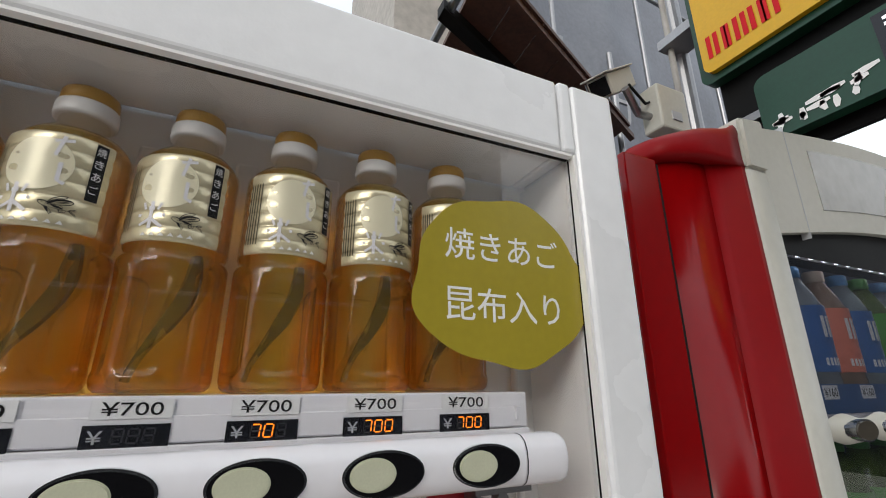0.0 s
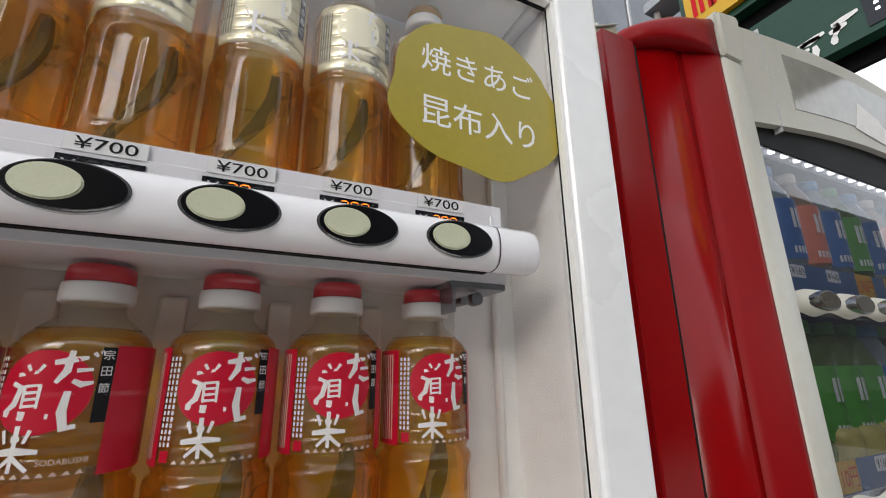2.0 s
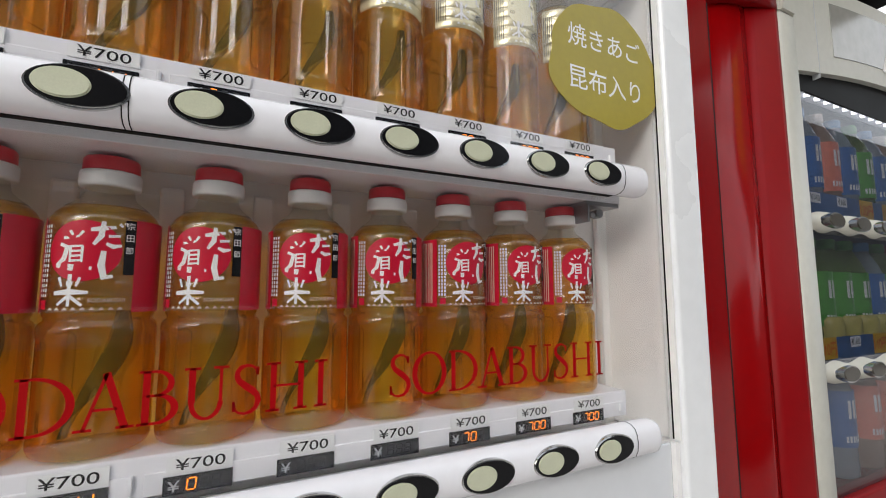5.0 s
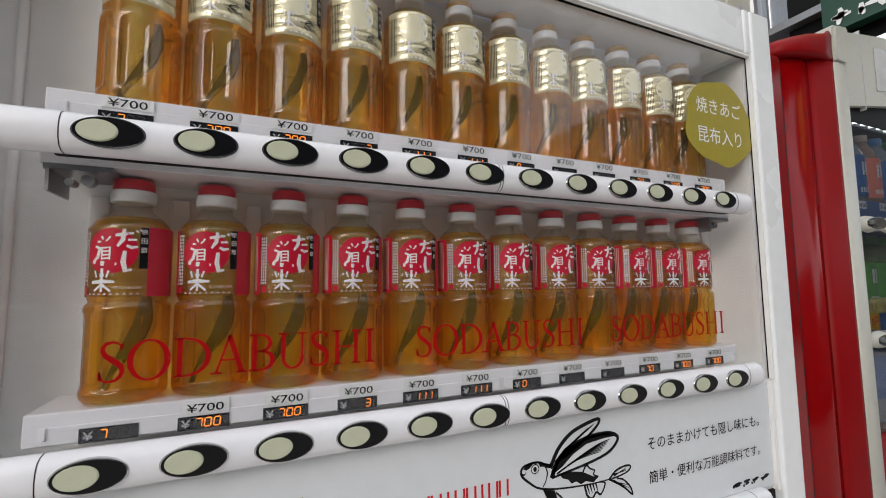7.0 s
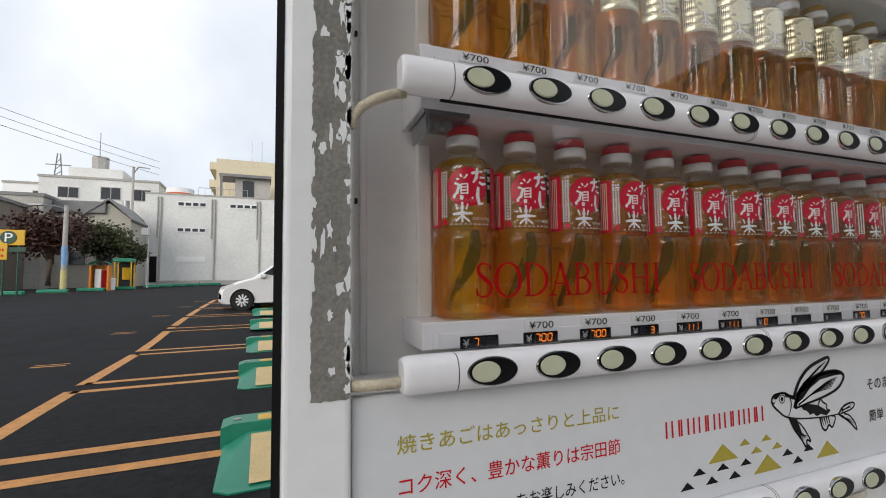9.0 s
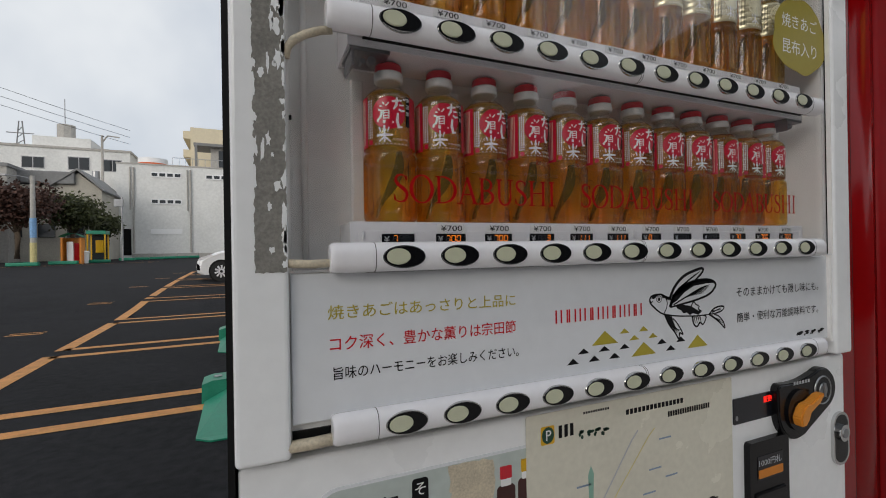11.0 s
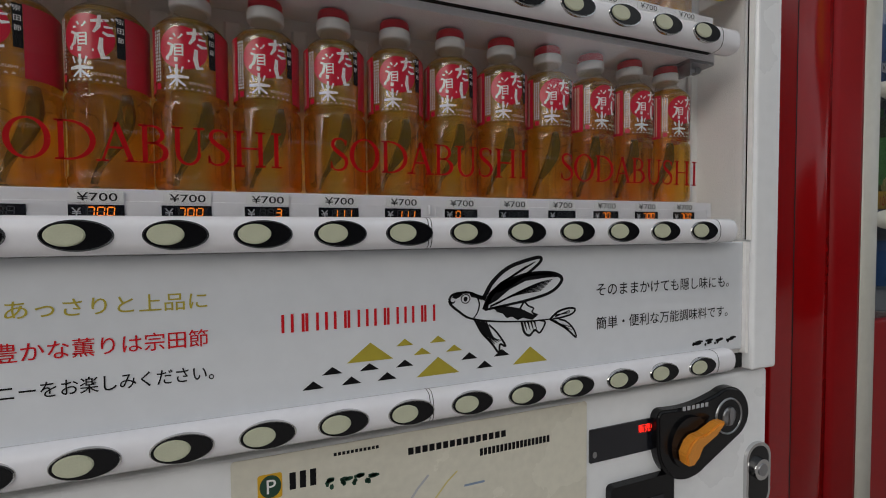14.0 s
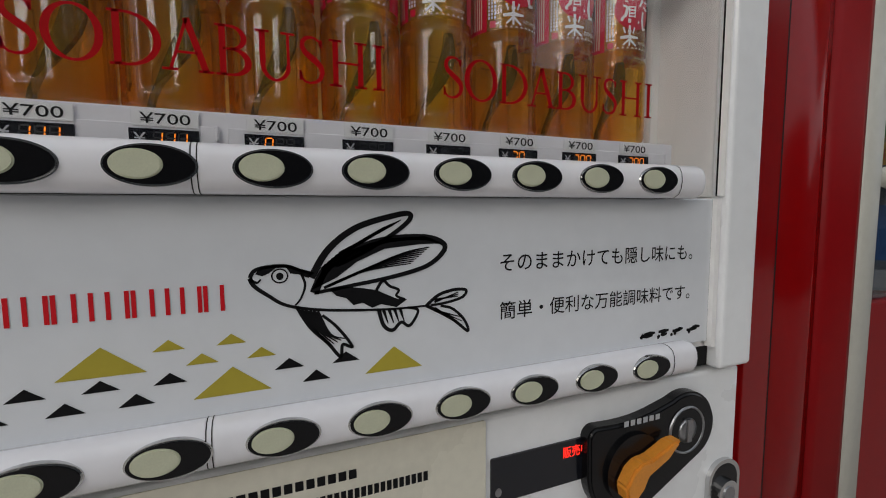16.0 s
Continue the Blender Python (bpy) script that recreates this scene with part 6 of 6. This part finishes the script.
for k in range(3):
    pts = [(-40 + 2.8 * j, 36 + 2.8 * j, 19.0 + 0.8 * k - 0.58 * j + 0.03 * (j - 5) ** 2) for j in range(11)]
    part("wire", tube(pts, 0.022, 5), M["rubber"], wires)
bo = root("payment_booth", pose(-10.45, 38, 0.5), "orange parking payment booth with green curved roof", "booth")
for bx in (-0.5, 0.5):
    part("post", box(bx - 0.05, bx + 0.05, -0.4, 0.4, 0, 1.75), M["orangebox"], bo)
part("back_wall", box(-0.5, 0.5, 0.35, 0.42, 0, 1.75), M["orangebox"], bo)
part("machine", box(-0.32, 0.05, -0.1, 0.3, 0.1, 1.5, 0.03), M["whitecap"], bo)
part("red_machine", box(0.08, 0.4, -0.1, 0.3, 0.1, 1.4, 0.03), M["red"], bo)
bm = bmesh.new()
for k in range(9):
    a = math.pi * 0.25 + math.pi * 0.5 * k / 9
    b = math.pi * 0.25 + math.pi * 0.5 * (k + 1) / 9
    for q in ((a, b),):
        pa, pb = (-0.85 * math.cos(q[0]), 1.2 + 0.85 * math.sin(q[0])), (-0.85 * math.cos(q[1]), 1.2 + 0.85 * math.sin(q[1]))
        bm.faces.new([bm.verts.new(v) for v in ((pa[0], -0.6, pa[1]), (pb[0], -0.6, pb[1]), (pb[0], 0.5, pb[1]), (pa[0], 0.5, pa[1]))])
bmesh.ops.solidify(bm, geom=list(bm.faces), thickness=0.06)
part("curved_roof", bm, M["green"], bo)
b2 = root("phone_booth", pose(-9.55, 40, 0.55), "yellow framed glass phone booth", "booth")
for bx in (-0.5, 0.5):
    for by in (-0.45, 0.45):
        part("post", box(bx - 0.04, bx + 0.04, by - 0.04, by + 0.04, 0, 2.0), M["yellow"], b2)
part("roof", box(-0.58, 0.58, -0.55, 0.55, 2.0, 2.25, 0.02), M["green"], b2)
part("phone", box(-0.2, 0.25, 0.2, 0.42, 0.7, 1.6, 0.03), M["yellow"], b2)
part("glass_wall", box(-0.46, 0.46, 0.43, 0.45, 0.1, 1.95), M["darkwin"], b2)
bn = root("white_bin", pose(-9.95, 38.4, 0.5), "white plastic bin beside the booths", "bin")
part("bin_body", cyl((0, 0, 0), (0, 0, 0.75), 0.22, 0.28, seg=16), M["whitecap"], bn)
part("bin_lid", lathe([(0.29, 0.75), (0.3, 0.8), (0.2, 0.88), (0.05, 0.9)], 16), M["whitecap"], bn)
for k in range(4):
    kb = root("green_kerb_stop", pose(-13.2 + 1.25 * k, 32.5 + 2.3 * k, ground(32.5 + 2.3 * k)), "low green parking kerb block", "parking kerb", "green kerb blocks")
    part("block", box(-0.75, 0.75, -0.2, 0.2, 0, 0.22, 0.05), M["green"], kb)
for k in range(6):
    kb = root("green_kerb_stop", pose(-8.8 + 0.85 * k, 45 + 1.2 * k, ground(45 + 1.2 * k)), "low green parking kerb block", "parking kerb", "green kerb blocks")
    part("block", box(-0.55, 0.55, -0.2, 0.2, 0, 0.22, 0.05), M["green"], kb)
stripe((-15.0, 31.0), (-5.5, 38.5), 0.15)
ps = root("parking_sign", pose(-12.1, 30, 0.44), "yellow and green parking sign on green posts", "sign")
for bx in (-0.28, 0.3):
    part("post", cyl((bx, 0, 0), (bx, 0, 2.9), 0.05, seg=10), M["greenboard"], ps)
part("board", box(-0.5, 0.55, -0.09, -0.05, 2.6, 3.4, 0.03), M["yellow"], ps)
part("disc", cyl((-0.1, -0.09, 3.0), (-0.1, -0.12, 3.0), 0.33, seg=28), M["greenboard"], ps)
part("letter", text_bm("P", -0.24, 0.08, 2.78, 3.22, -0.125), M["whiteink"], ps)
part("lower_board", box(-0.1, 0.62, -0.09, -0.05, 2.25, 2.5, 0.02), M["greenboard"], ps)
part("price_board", box(-0.9, -0.1, -0.15, -0.1, 1.85, 2.7, 0.03), M["yellow"], ps)
part("price_lines", bars_bm(-0.8, -0.2, 2.0, 2.12, -0.155, 5), M["redink"], ps)
part("price_lines", bars_bm(-0.8, -0.2, 2.3, 2.42, -0.155, 5), M["redink"], ps)
van = root("parked_van", pose(-12.9, 50, 0.62), "dark silver van parked in the side street", "car")
part("body", box(-1.1, 1.1, 0, 4, 0.25, 1.0, 0.12), M["steel"], van)
part("cabin", box(-0.98, 0.98, 0.2, 3.9, 1.0, 1.75, 0.15), M["steel"], van)
part("windscreen", box(-0.85, 0.85, 0.16, 0.21, 1.08, 1.6), M["darkwin"], van)
for wx in (-0.95, 0.95):
    part("wheel", cyl((wx - 0.1, 0.7, 0.3), (wx + 0.1, 0.7, 0.3), 0.3, seg=18), M["tyre"], van)
    part("headlight", box(wx - 0.15, wx + 0.15, -0.01, 0.03, 0.7, 0.85, 0.01), M["silver"], van)

# the car park and the street stand at a slight angle to the machines
FAR = pose(0, 0, 0, 0, 0, 1.95) @ Matrix.Diagonal((1.045, 1.0, 1.06, 1.0))
for ob in [q for q in scene.objects if q.parent is None and q not in NEAR and q.name != "pavement"]:
    ob.matrix_basis = FAR @ ob.matrix_basis

# ---- behind the machines: boards, scaffolding, signs and camera ----
tp = root("sheeted_building", pose(-0.07, 0, -0.06), "building wrapped in grey tarpaulin", "building")
bm = grid_patch(2.35, 14, 0.0, 12, 0, 60, 50)
for v in bm.verts:
    q = noise.noise((v.co.x * 0.9, v.co.z * 0.5, 2.0)) * 0.22 + noise.noise((v.co.x * 3.0, v.co.z * 1.2, 5.0)) * 0.07
    v.co.y = 2.6 + 0.15 * (v.co.x - 2.35) + q
part("sheet", bm, M["tarp"], tp, smooth=True)
part("core_wall", box(2.5, 14, 5.0, 9, 0, 12), M["concrete"], tp)
for px, py in ((3.25, 2.2), (4.6, 2.3), (6.2, 2.5)):
    part("scaffold_pole", cyl((px, py, 0), (px, py, 9), 0.024, seg=10), M["galv"], tp)
for zz in (2.6, 4.4, 6.2):
    part("scaffold_pole", cyl((2.4, 2.3, zz), (7.5, 2.6, zz + 0.05), 0.024, seg=10), M["galv"], tp)
for k in range(5):
    part("clamp", box(3.2, 3.3, 2.14, 2.24, 3.2 + 0.35 * k, 3.27 + 0.35 * k, 0.01), M["galv"], tp)
bm = text_bm("防", 3.9, 4.35, 4.1, 4.6, 2.35)
part("sheet_print", bm, M["greyink"], tp)
dk = root("plank_deck", pose(-0.07, 0, -0.06), "brown plywood scaffold deck seen from below", "scaffold deck")
EDGE = lambda x: 1.124 + (x - 2.04) * 0.443
for k in range(7):
    xa = 1.80 + 0.262 * k
    xb = xa + 0.255
    bm = bmesh.new()
    ring = [(xa, EDGE(xa)), (xb, EDGE(xb)), (xb + 0.12, EDGE(xb) + 1.7), (xa + 0.12, EDGE(xa) + 1.7)]
    lo = [bm.verts.new((x, y, 3.60)) for x, y in ring]
    hi = [bm.verts.new((x, y, 3.628)) for x, y in ring]
    bm.faces.new(lo[::-1]), bm.faces.new(hi)
    for j in range(4):
        bm.faces.new((lo[j], lo[(j + 1) % 4], hi[(j + 1) % 4], hi[j]))
    part("plank", bm, M["boardbrown"], dk)
for off, w, z0 in ((0.02, 0.05, 3.55), (0.36, 0.09, 3.53), (1.1, 0.09, 3.53)):
    bm = bmesh.new()
    ring = [(1.70, EDGE(1.70) + off), (3.75, EDGE(3.75) + off), (3.75, EDGE(3.75) + off + w), (1.70, EDGE(1.70) + off + w)]
    lo = [bm.verts.new((x, y, z0)) for x, y in ring]
    hi = [bm.verts.new((x, y, 3.598)) for x, y in ring]
    bm.faces.new(lo[::-1]), bm.faces.new(hi)
    for j in range(4):
        bm.faces.new((lo[j], lo[(j + 1) % 4], hi[(j + 1) % 4], hi[j]))
    part("joist", bm, M["boardbrown"] if off < 0.1 else M["rubber"], dk)
part("edge_pole", cyl((1.74, 0.9, 3.57), (1.80, 2.9, 3.57), 0.026, seg=10), M["steel"], dk)
part("edge_pole", cyl((3.7, 2.0, 0.0), (3.7, 2.0, 4.5), 0.026, seg=10), M["galv"], dk)
pl = root("sign_pole", pose(-0.07, 0, -0.06), "grey steel pole carrying camera and signs", "pole")
part("shaft", cyl((3.2, 1.05, 0), (3.2, 1.05, 6), 0.055, seg=16), M["galv"], pl)
part("conduit", cyl((3.08, 1.02, 0), (3.08, 1.02, 6), 0.018, seg=10), M["concrete"], pl)
jb = root("junction_box", pose(2.78, 0.98, 2.76), "beige junction box on the pole", "box")
part("case", box(-0.10, 0.12, -0.06, 0.06, 0, 0.27, 0.012), M["ivory"], jb)
part("latch", box(-0.02, 0.05, -0.067, -0.06, 0.06, 0.11), M["greyink"], jb)
part("cable", tube([(0.05, 0, 0.0), (0.03, 0.02, -0.1), (0.1, 0.04, -0.18), (0.24, 0.07, -0.1)], 0.008, 6), M["rubber"], jb)
cc = root("security_camera", look((2.34, 0.98, 2.92), (1.84, 0.80, 2.54)), "beige box security camera with sunshield", "camera")
part("housing", box(-0.055, 0.055, -0.055, 0.055, -0.02, 0.40, 0.006), M["ivory"], cc)
part("sunshield", box(-0.068, 0.068, 0.058, 0.066, -0.06, 0.42, 0.003), M["ivory"], cc)
part("lens_window", box(-0.045, 0.045, -0.045, 0.045, -0.026, -0.019), M["black"], cc)
for k in range(9):
    part("shield_slot", box(0.0685, 0.071, -0.04, 0.05, 0.0 + 0.035 * k, 0.012 + 0.035 * k), M["greyink"], cc)
ab = root("camera_bracket", pose(-0.07, 0, -0.06), "steel wall bracket of the camera", "bracket")
part("arm", tube([(2.52, 0.93, 2.98), (2.65, 0.98, 2.90), (2.85, 1.0, 2.93), (3.15, 1.04, 2.93)], 0.02, 8), M["steel"], ab)
part("cable", tube([(2.6, 0.97, 3.06), (2.72, 0.98, 2.98), (2.82, 0.98, 3.04), (3.0, 1.0, 3.08), (3.1, 1.02, 3.0)], 0.008, 6), M["rubber"], ab)


WDOT = mat("white_dots", (0.9, 0.9, 1.0), 0.4, var=0, emit=2.0)
SIDE = pose(0, 0, 0, 0, 0, -90)
arm1 = part("sign_arm", box(3.02, 3.2, 0.72, 1.06, 3.5, 3.56), M["galv"], pl)
arm2 = part("sign_arm", box(3.02, 3.2, 0.52, 1.06, 2.76, 2.80), M["galv"], pl)


def board(name, y0, z0, w, h, material, label, x=3.0):
    b = part(name, prism(rounded(0, w, 0, h, 0.05, 6), -0.02, 0.05), material, pl, label)
    b.matrix_basis = Matrix.Translation((x, y0, z0)) @ SIDE
    return b


part("sign_backing", box(3.09, 3.12, -1.3, 0.80, 2.55, 4.3), M["rubber"], pl)
rimb = board("sign_rim", 0.84, 3.07, 1.56, 1.26, M["greenboard"], "dark green rim", 3.03)
ysb = board("yellow_board", 0.80, 3.11, 1.48, 1.18, M["yellow"], "yellow sign board")
scatter("sign_stroke", name_strokes(0.03, 0.39, 0.075, 0.21, -0.024, 6, 0.017), M["redink"], ysb, "red plain strokes")
part("sign_disc", prism(ellipse(0.74, 0.72, 0.42, 0.40), -0.024, -0.019), M["green"], ysb)
gsb = board("green_board", 0.60, 2.60, 1.9, 0.33, M["greenboard"], "dark green sign board")
scatter("sign_stroke", brush_strokes(0.03, 0.42, 0.05, 0.25, -0.024, [(0.0, 0.0, 0.36), (0.25, 0.0, 0.36), (0.5, 0.0, 0.36), (0.74, 0.0, 0.36)], 4, 0.022), M["whiteink"], gsb, "white plain strokes")
dm = part("dot_display", box(0.44, 1.0, -0.025, -0.0195, 0.025, 0.305), M["display"], gsb)
for a in range(14):
    for b in range(9):
        if (a * 7 + b * 5) % 3:
            part("lit_dot", box(0.47 + 0.036 * a, 0.483 + 0.036 * a, -0.028, -0.0255, 0.045 + 0.028 * b, 0.056 + 0.028 * b), None, dm, mats=[WDOT])

# ---- the street behind: what the glass mirrors ----
of = root("street_house", pose(0, 0, 0), "grey street building across the road", "building")
part("wall", box(-24, 13.2, -22, -13.0, 0, 6.2), M["facade"], of)
part("upper_wall", box(-7, 9.5, -22, -13.0, 6.2, 11.6), M["facade"], of)
for k in range(8):
    for zz in (6.8, 9.2):
        part("window", box(-6.5 + 2.0 * k, -5.3 + 2.0 * k, -13.05, -12.95, zz, zz + 1.8), M["darkwin"], of)
for k in range(16):
    for zz in (1.0, 3.9):
        w = part("window", box(-22.5 + 2.1 * k, -21.2 + 2.1 * k, -13.05, -12.9, zz, zz + 1.7), M["darkwin"], of)
        part("sill", box(-22.6 + 2.1 * k, -21.1 + 2.1 * k, -12.9, -12.8, zz - 0.12, zz - 0.02), M["render"], w)
of3 = root("street_house", pose(0, 0, 0), "low dark house across the road", "house")
part("wall", prism([(13.22, 0), (16.58, 0), (16.58, 4.2), (13.22, 2.9)], -22, -13.2), M["facade"], of3)
of2 = root("street_house", pose(0, 0, 0), "dark street building with a pitched roof", "building")
part("wall", prism([(16.6, 0), (44, 0), (44, 12), (20, 12), (16.6, 8)], -24, -13), M["facade"], of2)
